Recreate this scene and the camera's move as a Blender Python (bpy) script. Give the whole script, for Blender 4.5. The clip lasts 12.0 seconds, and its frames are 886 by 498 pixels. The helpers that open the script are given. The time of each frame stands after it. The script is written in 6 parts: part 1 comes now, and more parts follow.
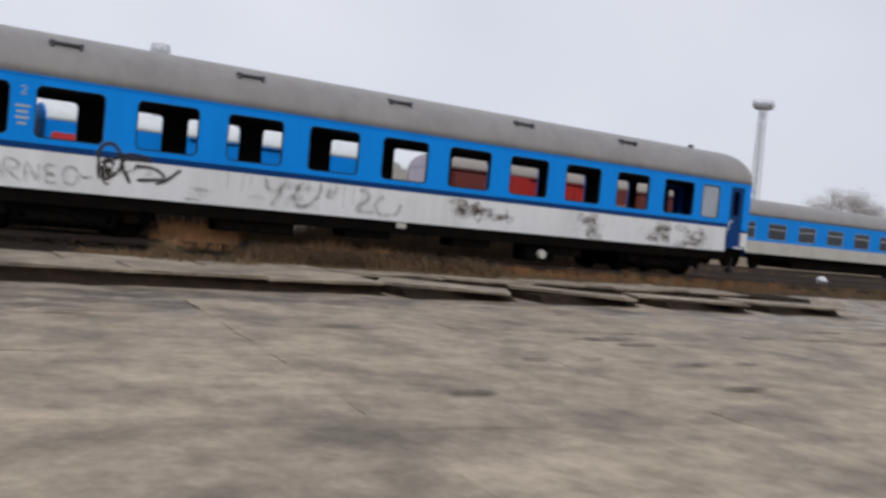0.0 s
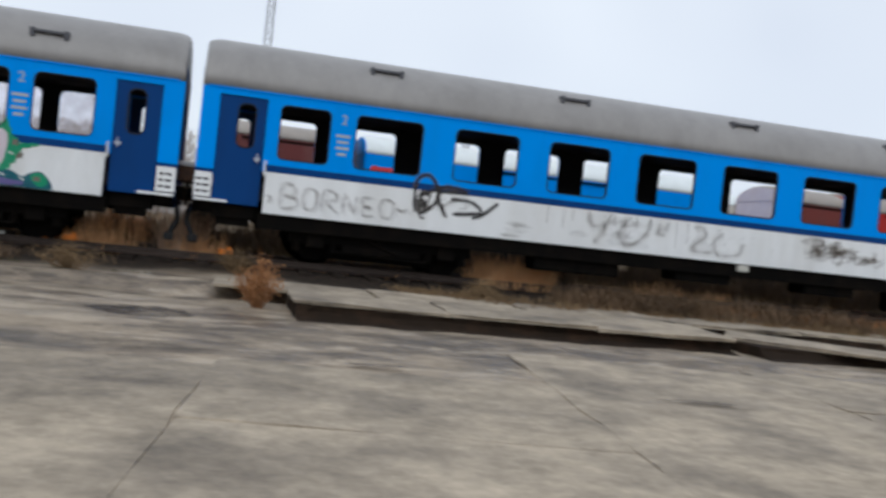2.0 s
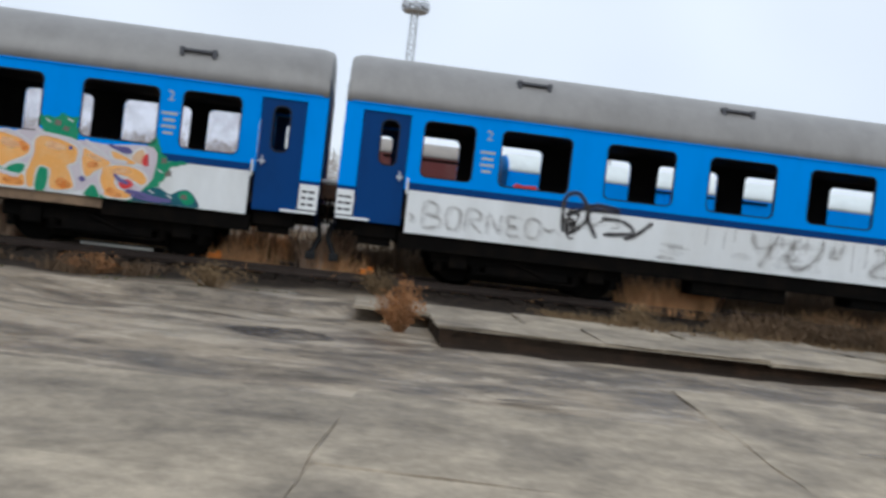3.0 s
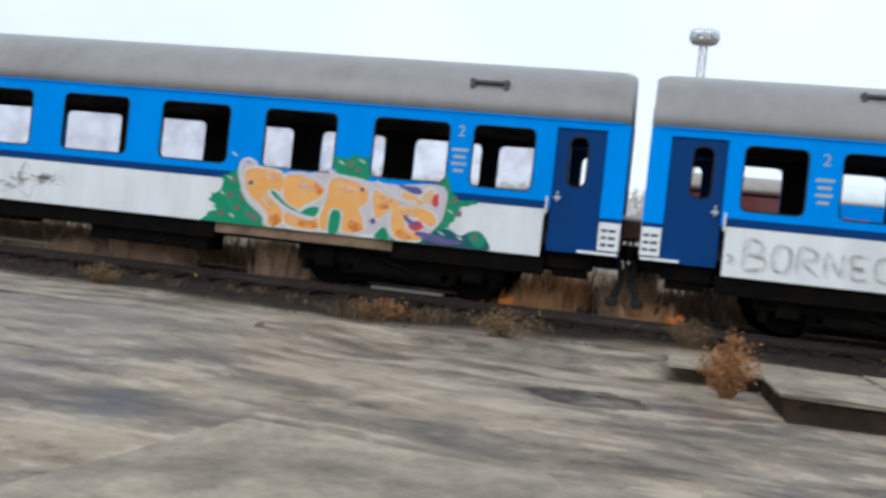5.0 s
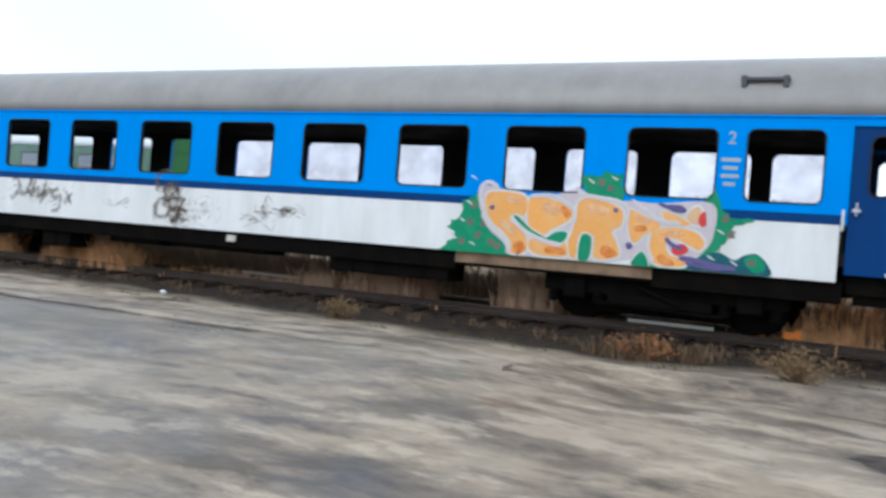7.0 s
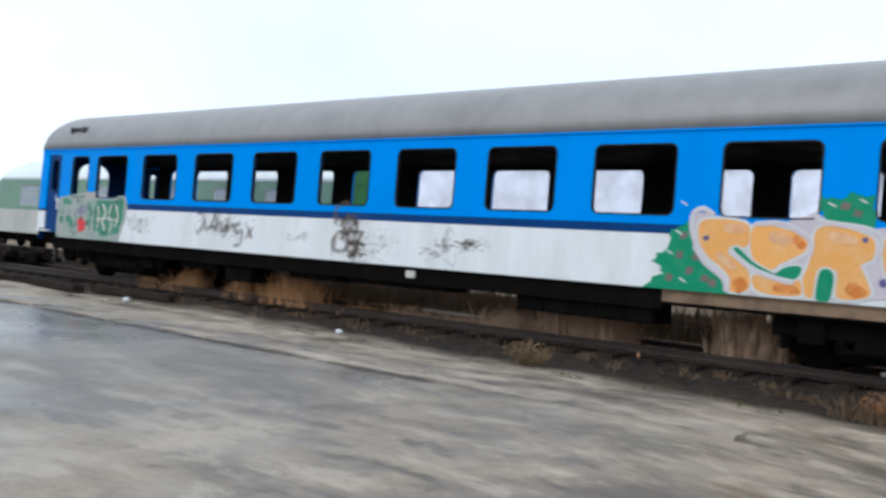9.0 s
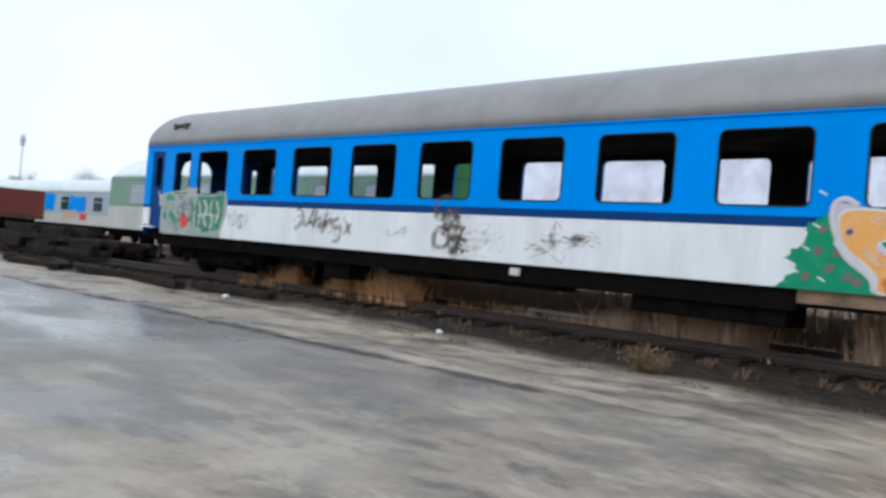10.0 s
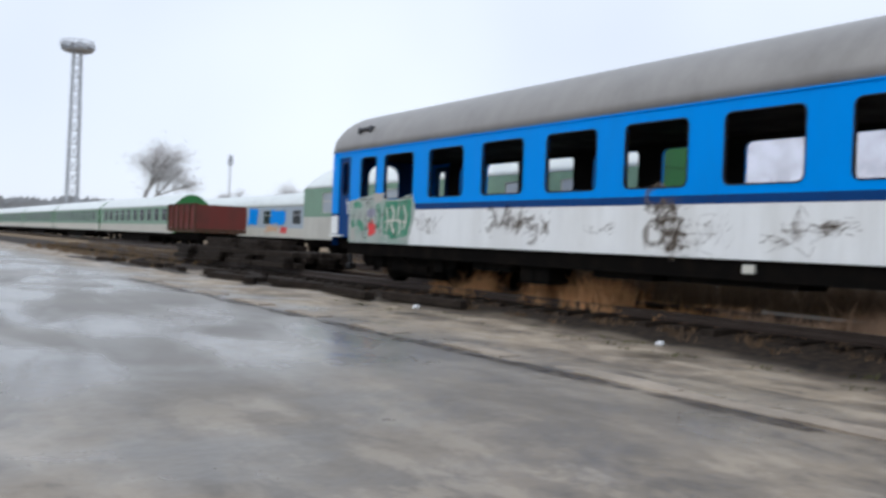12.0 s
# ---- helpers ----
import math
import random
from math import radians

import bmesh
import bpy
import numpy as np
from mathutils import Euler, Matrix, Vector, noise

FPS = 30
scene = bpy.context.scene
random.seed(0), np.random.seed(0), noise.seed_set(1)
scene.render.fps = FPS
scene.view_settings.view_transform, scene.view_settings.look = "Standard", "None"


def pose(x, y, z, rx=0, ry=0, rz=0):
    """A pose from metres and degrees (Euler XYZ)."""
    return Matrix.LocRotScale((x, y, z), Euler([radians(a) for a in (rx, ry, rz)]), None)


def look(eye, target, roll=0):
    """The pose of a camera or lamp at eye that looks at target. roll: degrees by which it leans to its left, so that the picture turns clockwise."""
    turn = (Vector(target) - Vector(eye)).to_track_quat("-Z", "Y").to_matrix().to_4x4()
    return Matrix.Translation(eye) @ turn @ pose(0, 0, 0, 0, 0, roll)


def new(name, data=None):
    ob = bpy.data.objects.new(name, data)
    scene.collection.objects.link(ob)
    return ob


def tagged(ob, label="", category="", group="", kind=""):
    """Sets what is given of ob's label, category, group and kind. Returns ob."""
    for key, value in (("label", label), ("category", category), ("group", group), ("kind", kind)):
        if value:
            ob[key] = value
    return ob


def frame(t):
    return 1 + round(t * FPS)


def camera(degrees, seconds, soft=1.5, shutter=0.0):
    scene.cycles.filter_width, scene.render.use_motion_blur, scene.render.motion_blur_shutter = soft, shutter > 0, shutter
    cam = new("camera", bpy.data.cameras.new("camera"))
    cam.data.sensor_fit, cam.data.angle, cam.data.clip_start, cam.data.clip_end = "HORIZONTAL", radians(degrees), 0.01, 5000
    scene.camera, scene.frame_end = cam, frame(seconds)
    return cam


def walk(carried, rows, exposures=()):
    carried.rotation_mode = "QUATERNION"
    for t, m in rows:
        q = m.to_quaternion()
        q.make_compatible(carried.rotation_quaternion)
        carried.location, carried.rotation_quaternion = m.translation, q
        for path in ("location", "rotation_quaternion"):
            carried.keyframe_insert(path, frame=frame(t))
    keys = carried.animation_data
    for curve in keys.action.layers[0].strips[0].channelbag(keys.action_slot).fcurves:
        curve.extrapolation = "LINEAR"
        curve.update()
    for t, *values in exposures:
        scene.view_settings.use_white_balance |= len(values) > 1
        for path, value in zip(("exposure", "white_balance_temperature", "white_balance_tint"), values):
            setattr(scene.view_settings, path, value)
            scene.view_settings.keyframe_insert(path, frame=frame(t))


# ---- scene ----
cam = camera(52.06, 12.0, soft=2.9, shutter=0.5)
PATH = [
    (0, (4.361, -18.827, 1.131), (9.823, -10.455, 0.855), 5.27),
    (0.5, (4.488, -18.229, 1.129), (9.290, -9.461, 0.869), 6.97),
    (1, (4.649, -17.622, 1.130), (8.692, -8.486, 0.688), 7.26),
    (1.5, (4.756, -17.050, 1.131), (8.231, -7.677, 0.894), 7.06),
    (2, (4.779, -16.546, 1.130), (7.256, -6.860, 0.919), 6.14),
    (2.5, (4.767, -16.121, 1.130), (6.509, -6.276, 0.910), 6.26),
    (3, (4.772, -15.718, 1.130), (5.755, -5.768, 0.965), 6.54),
    (3.5, (4.724, -15.308, 1.132), (4.996, -5.312, 1.080), 6.93),
    (4, (4.640, -14.894, 1.132), (4.181, -4.905, 1.173), 7.16),
    (4.5, (4.536, -14.476, 1.131), (3.271, -4.556, 1.170), 7.07),
    (5, (4.419, -14.078, 1.131), (2.296, -4.306, 1.064), 6.12),
    (5.5, (4.251, -13.692, 1.131), (1.589, -4.061, 0.727), 5.89),
    (6, (4.054, -13.344, 1.131), (0.636, -3.952, 0.800), 4.62),
    (6.5, (3.865, -13.019, 1.131), (-0.199, -3.885, 0.923), 4.05),
    (7, (3.693, -12.704, 1.132), (-0.859, -3.800, 1.103), 4.72),
    (7.5, (3.528, -12.359, 1.137), (-1.462, -3.694, 1.228), 4.98),
    (8, (3.322, -12.018, 1.136), (-2.094, -3.613, 1.302), 5.07),
    (8.5, (3.070, -11.683, 1.134), (-2.770, -3.568, 1.333), 4.97),
    (9, (2.771, -11.360, 1.131), (-3.513, -3.584, 1.325), 4.74),
    (9.5, (2.480, -11.035, 1.131), (-4.288, -3.674, 1.294), 4.37),
    (10, (2.177, -10.727, 1.131), (-4.937, -3.700, 1.194), 4.81),
    (10.5, (1.814, -10.374, 1.131), (-5.665, -3.737, 1.068), 4.64),
    (11, (1.447, -10.070, 1.132), (-6.291, -3.737, 1.054), 3.86),
    (11.5, (1.084, -9.849, 1.131), (-6.928, -3.866, 1.261), 3.76),
    (12, (0.733, -9.704, 1.130), (-7.693, -4.319, 1.073), 2.36),
]
walk(cam, [(t, look(eye, target, roll)) for t, eye, target, roll in PATH],
     [(0, -0.4, 6450, 13), (1.5, -0.27, 6280, 10), (2.5, -0.2, 6100, 7), (4.5, 0.0, 6050, 6), (6.5, 0.26, 5900, 5), (7.5, 0.3, 5900, 6), (9.5, 0.12, 5850, 6), (11, 0.05, 6000, 8), (12, -0.05, 6100, 9)])

from mathutils.geometry import tessellate_polygon

# ---- light ----
SUN_EL, SUN_AZ = radians(47), radians(200)
world = bpy.data.worlds.new("overcast_sky")
scene.world = world
world.use_nodes = True
wn, wl = world.node_tree.nodes, world.node_tree.links
bg = wn["Background"]
sky = wn.new("ShaderNodeTexSky")
sky.sky_type, sky.sun_disc = "NISHITA", False
sky.sun_elevation, sky.sun_rotation = SUN_EL, SUN_AZ
dim = wn.new("ShaderNodeMix")
dim.data_type = "RGBA"
dim.inputs[0].default_value = 0.88
scaled = wn.new("ShaderNodeVectorMath")
scaled.operation = "SCALE"
scaled.inputs[3].default_value = 0.10
wl.new(sky.outputs[0], scaled.inputs[0])
wl.new(scaled.outputs[0], dim.inputs[6])
cover_noise = wn.new("ShaderNodeTexNoise")
cover_noise.inputs["Scale"].default_value = 1.6
cover_noise.inputs["Detail"].default_value = 3
cover = wn.new("ShaderNodeValToRGB")
cover.color_ramp.elements[0].position, cover.color_ramp.elements[0].color = 0.3, (0.76, 0.80, 0.90, 1)
cover.color_ramp.elements[1].position, cover.color_ramp.elements[1].color = 0.68, (1.0, 1.03, 1.08, 1)
wl.new(cover_noise.outputs[0], cover.inputs[0])
wl.new(cover.outputs[0], dim.inputs[7])
wl.new(dim.outputs[2], bg.inputs[0])
bg.inputs[1].default_value = 1.1
sun = new("sun", bpy.data.lights.new("sun", "SUN"))
sun.data.energy, sun.data.angle, sun.data.color = 0.7, radians(25), (1.0, 0.96, 0.9)
sun.matrix_world = look((0, 0, 30), (5, 14, 14))
scene.view_settings.exposure = 0.0


# ---- materials ----
def ramp_node(nt, lo, hi, a, b):
    r = nt.nodes.new("ShaderNodeValToRGB")
    r.color_ramp.elements[0].position, r.color_ramp.elements[1].position = lo, hi
    r.color_ramp.elements[0].color, r.color_ramp.elements[1].color = (*a, 1), (*b, 1)
    return r


def surface(name, base, rough=0.6, metal=0.0, dirt=None, amount=0.35, scale=1.5, streak=1.0, grain=30.0, bump=0.15, spread=0.1, wet=None, gloss=0.3, mottle=0.0):
    """A worn surface: large stains of the colour dirt, fine grain, a little relief and uneven gloss."""
    m = bpy.data.materials.new(name)
    m.use_nodes = True
    nt = m.node_tree
    n, l = nt.nodes, nt.links
    b = n["Principled BSDF"]
    b.inputs["Metallic"].default_value = metal
    b.inputs["Specular IOR Level"].default_value = gloss
    geo = n.new("ShaderNodeNewGeometry")
    sc = n.new("ShaderNodeMapping")
    sc.inputs["Scale"].default_value = (1, 1, 1 / streak)
    l.new(geo.outputs["Position"], sc.inputs["Vector"])
    big = n.new("ShaderNodeTexNoise")
    big.inputs["Scale"].default_value, big.inputs["Detail"].default_value, big.inputs["Roughness"].default_value = scale, 6, 0.62
    l.new(sc.outputs[0], big.inputs["Vector"])
    fine = n.new("ShaderNodeTexNoise")
    fine.inputs["Scale"].default_value, fine.inputs["Detail"].default_value = grain, 4
    l.new(geo.outputs["Position"], fine.inputs["Vector"])
    info = n.new("ShaderNodeObjectInfo")
    stain = ramp_node(nt, 0.5 - 0.04, 0.5 + 0.22, (0, 0, 0), (1, 1, 1))
    l.new(big.outputs[0], stain.inputs[0])
    mul = n.new("ShaderNodeMath")
    mul.operation = "MULTIPLY"
    mul.inputs[1].default_value = amount
    l.new(stain.outputs[0], mul.inputs[0])
    mix = n.new("ShaderNodeMix")
    mix.data_type = "RGBA"
    mix.inputs[6].default_value = (*base, 1)
    d = dirt or tuple(c * 0.5 for c in base)
    mix.inputs[7].default_value = (*d, 1)
    l.new(mul.outputs[0], mix.inputs[0])
    hsv = n.new("ShaderNodeHueSaturation")
    l.new(mix.outputs[2], hsv.inputs["Color"])
    val = n.new("ShaderNodeMath")
    val.operation = "MULTIPLY_ADD"
    val.inputs[1].default_value, val.inputs[2].default_value = spread * 2, 1 - spread
    rnd = n.new("ShaderNodeMath")
    rnd.operation = "ADD"
    half = n.new("ShaderNodeMath")
    half.operation = "MULTIPLY_ADD"
    half.inputs[1].default_value, half.inputs[2].default_value = 0.5, -0.25
    l.new(info.outputs["Random"], half.inputs[0])
    l.new(fine.outputs[0], rnd.inputs[0])
    l.new(half.outputs[0], rnd.inputs[1])
    l.new(rnd.outputs[0], val.inputs[0])
    mid = n.new("ShaderNodeTexNoise")
    mid.inputs["Scale"].default_value, mid.inputs["Detail"].default_value, mid.inputs["Roughness"].default_value = 2.6, 5, 0.7
    l.new(sc.outputs[0], mid.inputs["Vector"])
    lift = n.new("ShaderNodeMapRange")
    lift.inputs["From Min"].default_value, lift.inputs["From Max"].default_value = 0.3, 0.7
    lift.inputs["To Min"].default_value, lift.inputs["To Max"].default_value = 1 - mottle, 1 + mottle
    l.new(mid.outputs[0], lift.inputs["Value"])
    both = n.new("ShaderNodeMath")
    both.operation = "MULTIPLY"
    l.new(val.outputs[0], both.inputs[0])
    l.new(lift.outputs[0], both.inputs[1])
    l.new(both.outputs[0], hsv.inputs["Value"])
    l.new(hsv.outputs[0], b.inputs["Base Color"])
    rr = n.new("ShaderNodeMapRange")
    lo, hi = (rough * 0.85, min(1.0, rough * 1.15)) if wet is None else wet
    rr.inputs["From Min"].default_value, rr.inputs["From Max"].default_value = 0.38, 0.62
    rr.inputs["To Min"].default_value, rr.inputs["To Max"].default_value = hi, lo
    l.new(big.outputs[0], rr.inputs["Value"])
    l.new(rr.outputs[0], b.inputs["Roughness"])
    bp = n.new("ShaderNodeBump")
    bp.inputs["Strength"].default_value, bp.inputs["Distance"].default_value = bump, 0.01
    l.new(fine.outputs[0], bp.inputs["Height"])
    l.new(bp.outputs[0], b.inputs["Normal"])
    return m


def faded(name, base, lo, hi, scale):
    """Thin, patchy sprayed or rubbed colour that lets the paint below show."""
    m = surface(name, base, 0.6, bump=0.0)
    nt = m.node_tree
    n, l = nt.nodes, nt.links
    geo = n.new("ShaderNodeNewGeometry")
    no = n.new("ShaderNodeTexNoise")
    no.inputs["Scale"].default_value, no.inputs["Detail"].default_value = scale, 4
    l.new(geo.outputs["Position"], no.inputs["Vector"])
    r = n.new("ShaderNodeMapRange")
    r.inputs["From Min"].default_value, r.inputs["From Max"].default_value = 0.28, 0.72
    r.inputs["To Min"].default_value, r.inputs["To Max"].default_value = lo, hi
    l.new(no.outputs[0], r.inputs["Value"])
    l.new(r.outputs[0], n["Principled BSDF"].inputs["Alpha"])
    return m


BLUE = surface("blue_paint", (0.0, 0.29, 0.90), 0.5, dirt=(0.0, 0.20, 0.64), amount=0.35, scale=1.2, streak=4, bump=0.03, spread=0.04, gloss=0.12)
NAVY = surface("navy_paint", (0.0, 0.045, 0.19), 0.5, amount=0.4, streak=3, bump=0.03, spread=0.06, gloss=0.15)
WHITE = surface("white_paint", (0.86, 0.87, 0.865), 0.4, dirt=(0.50, 0.47, 0.41), amount=0.30, scale=1.1, streak=5, bump=0.03, spread=0.04, mottle=0.05)
DULLRED = surface("greyed_red_paint", (0.15, 0.04, 0.036), 0.7, dirt=(0.20, 0.13, 0.12), amount=0.6, scale=0.9, streak=2, bump=0.05)
DULLBLUE = surface("weathered_blue_paint", (0.40, 0.46, 0.52), 0.6, dirt=(0.24, 0.32, 0.42), amount=0.7, scale=0.8, streak=3, bump=0.03)
ROOF = surface("grey_roof_paint", (0.28, 0.265, 0.25), 0.42, dirt=(0.17, 0.158, 0.147), amount=0.5, scale=0.9, streak=2, bump=0.05, spread=0.06, mottle=0.10, gloss=0.55)
# near-black base: shade inside the coaches is put into the colour
DARK_IN = surface("interior_with_shade", (0.014, 0.013, 0.013), 0.8, dirt=(0.022, 0.019, 0.016), amount=0.5, bump=0.1, gloss=0.1)
RUBBER = surface("black_rubber", (0.012, 0.012, 0.013), 0.6, bump=0.05)
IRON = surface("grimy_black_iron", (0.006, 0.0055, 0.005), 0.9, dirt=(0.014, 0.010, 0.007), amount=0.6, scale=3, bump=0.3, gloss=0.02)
PRIMER = surface("tan_primer", (0.30, 0.20, 0.125), 0.85, dirt=(0.10, 0.065, 0.04), amount=0.9, scale=2.5, bump=0.15)
RUST = surface("rusty_steel", (0.10, 0.05, 0.03), 0.8, dirt=(0.03, 0.02, 0.015), amount=0.8, scale=4, bump=0.3)
RAIL = surface("rail_steel", (0.075, 0.055, 0.045), 0.45, 0.5, dirt=(0.035, 0.022, 0.015), amount=0.6, scale=3, bump=0.15)
SLEEPER = surface("tarred_sleeper", (0.026, 0.02, 0.016), 0.95, dirt=(0.06, 0.046, 0.035), amount=0.5, scale=4, bump=0.5, spread=0.3, gloss=0.08)
CONCRETE = surface("weathered_concrete", (0.385, 0.318, 0.234), 0.75, dirt=(0.13, 0.104, 0.076), amount=0.9, scale=0.9, grain=14, bump=0.5, spread=0.2, mottle=0.33)
KERB = surface("pale_kerb_concrete", (0.36, 0.30, 0.235), 0.75, dirt=(0.2, 0.17, 0.13), amount=0.6, scale=1.5, grain=18, bump=0.4, spread=0.15, mottle=0.25)
SIGNAL = surface("orange_paint", (0.75, 0.22, 0.03), 0.5, amount=0.3)
RED = surface("red_seat_cloth", (0.45, 0.025, 0.02), 0.7, amount=0.4)
REDPAINT = surface("faded_red_paint", (0.17, 0.038, 0.03), 0.65, dirt=(0.09, 0.035, 0.025), amount=0.7, scale=1.5, streak=2, spread=0.15)
GREEN = surface("green_paint", (0.035, 0.20, 0.05), 0.45, dirt=(0.03, 0.10, 0.04), amount=0.5, streak=3)
PALEGREEN = surface("faded_green_paint", (0.22, 0.35, 0.25), 0.5, dirt=(0.14, 0.21, 0.15), amount=0.6, streak=3)
CREAM = surface("cream_paint", (0.62, 0.60, 0.53), 0.5, dirt=(0.38, 0.35, 0.3), amount=0.5, streak=3)
BEIGEROOF = surface("dull_beige_roof_paint", (0.36, 0.32, 0.28), 0.6, dirt=(0.24, 0.21, 0.18), amount=0.6)
PALEROOF = surface("pale_roof_paint", (0.78, 0.82, 0.80), 0.5, dirt=(0.55, 0.58, 0.56), amount=0.5, gloss=0.5)
DARKGLASS = surface("dark_window_glass", (0.05, 0.055, 0.06), 0.12, bump=0.0, spread=0.2)
FROST = surface("frosted_glass", (0.42, 0.46, 0.50), 0.5, bump=0.05)
# lighter than plain steel: haze on the far masts is in the base
STEEL = surface("galvanised_steel_hazed", (0.58, 0.60, 0.63), 0.5, 0.3, amount=0.3)
GALV_DARK = surface("dull_dark_steel", (0.10, 0.10, 0.11), 0.6, 0.2, amount=0.3)
ORANGE_ART = surface("orange_spray_paint", (0.92, 0.44, 0.12), 0.55, dirt=(0.90, 0.55, 0.26), amount=0.8, scale=3.5, bump=0.03)
RUST_ART = faded("deep_orange_spray_paint", (0.80, 0.24, 0.04), 0.15, 0.7, 5)
PEACH_ART = faded("peach_spray_paint", (0.95, 0.66, 0.40), 0.2, 0.8, 5)
PEACH_SOLID = surface("tan_peach_spray_paint", (0.80, 0.52, 0.30), 0.55, dirt=(0.70, 0.46, 0.36), amount=0.8, scale=5, bump=0.03)
PANEL_ART = surface("grey_green_spray_paint", (0.40, 0.44, 0.40), 0.55, dirt=(0.18, 0.33, 0.26), amount=0.85, scale=1.6, bump=0.03, mottle=0.12)
VIOLET_FAINT = surface("greyed_violet_spray_paint", (0.24, 0.24, 0.34), 0.55, dirt=(0.40, 0.40, 0.44), amount=0.7, scale=5, bump=0.03)
TAN_ART = surface("tan_spray_paint", (0.62, 0.40, 0.24), 0.55, dirt=(0.55, 0.42, 0.36), amount=0.8, scale=4, bump=0.03)
LILAC_ART = surface("pale_lilac_spray_paint", (0.66, 0.58, 0.62), 0.55, dirt=(0.78, 0.72, 0.72), amount=0.6, scale=3, bump=0.03)
GREEN_ART = surface("green_spray_paint", (0.01, 0.27, 0.13), 0.55, dirt=(0.05, 0.33, 0.17), amount=0.6, scale=4, bump=0.03)
DULLGREEN_ART = surface("dull_green_spray_paint", (0.05, 0.26, 0.15), 0.55, dirt=(0.20, 0.36, 0.27), amount=0.8, scale=3, bump=0.03)
TEAL_ART = surface("teal_spray_paint", (0.01, 0.10, 0.14), 0.55, dirt=(0.02, 0.22, 0.22), amount=0.7, scale=6, bump=0.03)
RED_ART = surface("red_spray_paint", (0.75, 0.06, 0.06), 0.55, bump=0.03)
VIOLET_ART = surface("violet_spray_paint", (0.13, 0.11, 0.28), 0.55, bump=0.03)
BLACK_ART = surface("black_marker", (0.03, 0.028, 0.03), 0.6, bump=0.03)
GREY_ART = surface("grey_spray_paint", (0.46, 0.44, 0.40), 0.6, bump=0.03)
BROWN_ART = surface("brown_marker", (0.20, 0.17, 0.14), 0.6, bump=0.03)
STALK = surface("pale_dead_reed", (0.70, 0.385, 0.18), 0.9, dirt=(0.32, 0.17, 0.075), amount=0.8, scale=0.9, bump=0, spread=0.3)
DUNREED = surface("dark_brown_reed", (0.13, 0.082, 0.046), 0.9, dirt=(0.06, 0.04, 0.024), amount=0.7, scale=0.8, bump=0, spread=0.3)
TANREED = surface("tan_dead_reed", (0.66, 0.44, 0.29), 0.9, dirt=(0.36, 0.23, 0.14), amount=0.7, scale=1.4, bump=0, spread=0.3)
DULLSTRAW = surface("dull_brown_grass", (0.19, 0.125, 0.065), 0.9, dirt=(0.09, 0.06, 0.032), amount=0.7, scale=1.5, bump=0, spread=0.3)
STRAW = surface("dry_grass", (0.22, 0.145, 0.075), 0.9, dirt=(0.09, 0.057, 0.03), amount=0.7, scale=1.2, bump=0, spread=0.3)
RUSSET = surface("russet_dead_stalks", (0.34, 0.16, 0.065), 0.9, dirt=(0.17, 0.09, 0.045), amount=0.6, scale=2, bump=0, spread=0.3)
MOSS = surface("dull_green_grass", (0.09, 0.095, 0.035), 0.9, dirt=(0.13, 0.10, 0.05), amount=0.7, scale=2, bump=0, spread=0.3)
# far trees: distance haze is mixed into the BARK and TWIG colours
BARK = surface("haze_pale_bark", (0.36, 0.335, 0.315), 0.9, bump=0.4)
# scrub lightened as if through mist; the mist is in the colour
SCRUB = surface("haze_pale_scrub", (0.50, 0.46, 0.43), 0.9, dirt=(0.38, 0.34, 0.31), amount=0.6, scale=0.2, bump=0, spread=0.3)
TWIG = surface("haze_pale_twigs", (0.66, 0.64, 0.63), 0.9, bump=0, spread=0.3)
# mist over the distant woods and hills is painted into this grey
HAZED_WOODS = surface("far_woods", (0.44, 0.45, 0.46), 0.95, dirt=(0.36, 0.36, 0.36), amount=0.7, scale=0.03, bump=0)
LITTER = surface("white_plastic", (0.75, 0.75, 0.74), 0.5, bump=0.05)


SMUDGE = faded("rubbed_brown_smudge", (0.19, 0.15, 0.115), 0.05, 0.58, 8)
HAZE = faded("faint_grey_haze", (0.24, 0.20, 0.16), 0.0, 0.48, 5)
FAINT = faded("faint_rubbed_spray", (0.24, 0.21, 0.17), 0.0, 0.18, 6)
MIST = faded("thin_overspray", (0.20, 0.16, 0.125), 0.05, 0.42, 6)
THIN_GREY = faded("thin_grey_spray", (0.26, 0.25, 0.23), 0.05, 0.44, 6)
THIN_BLACK = faded("thin_black_spray", (0.03, 0.028, 0.03), 0.45, 1.0, 6)


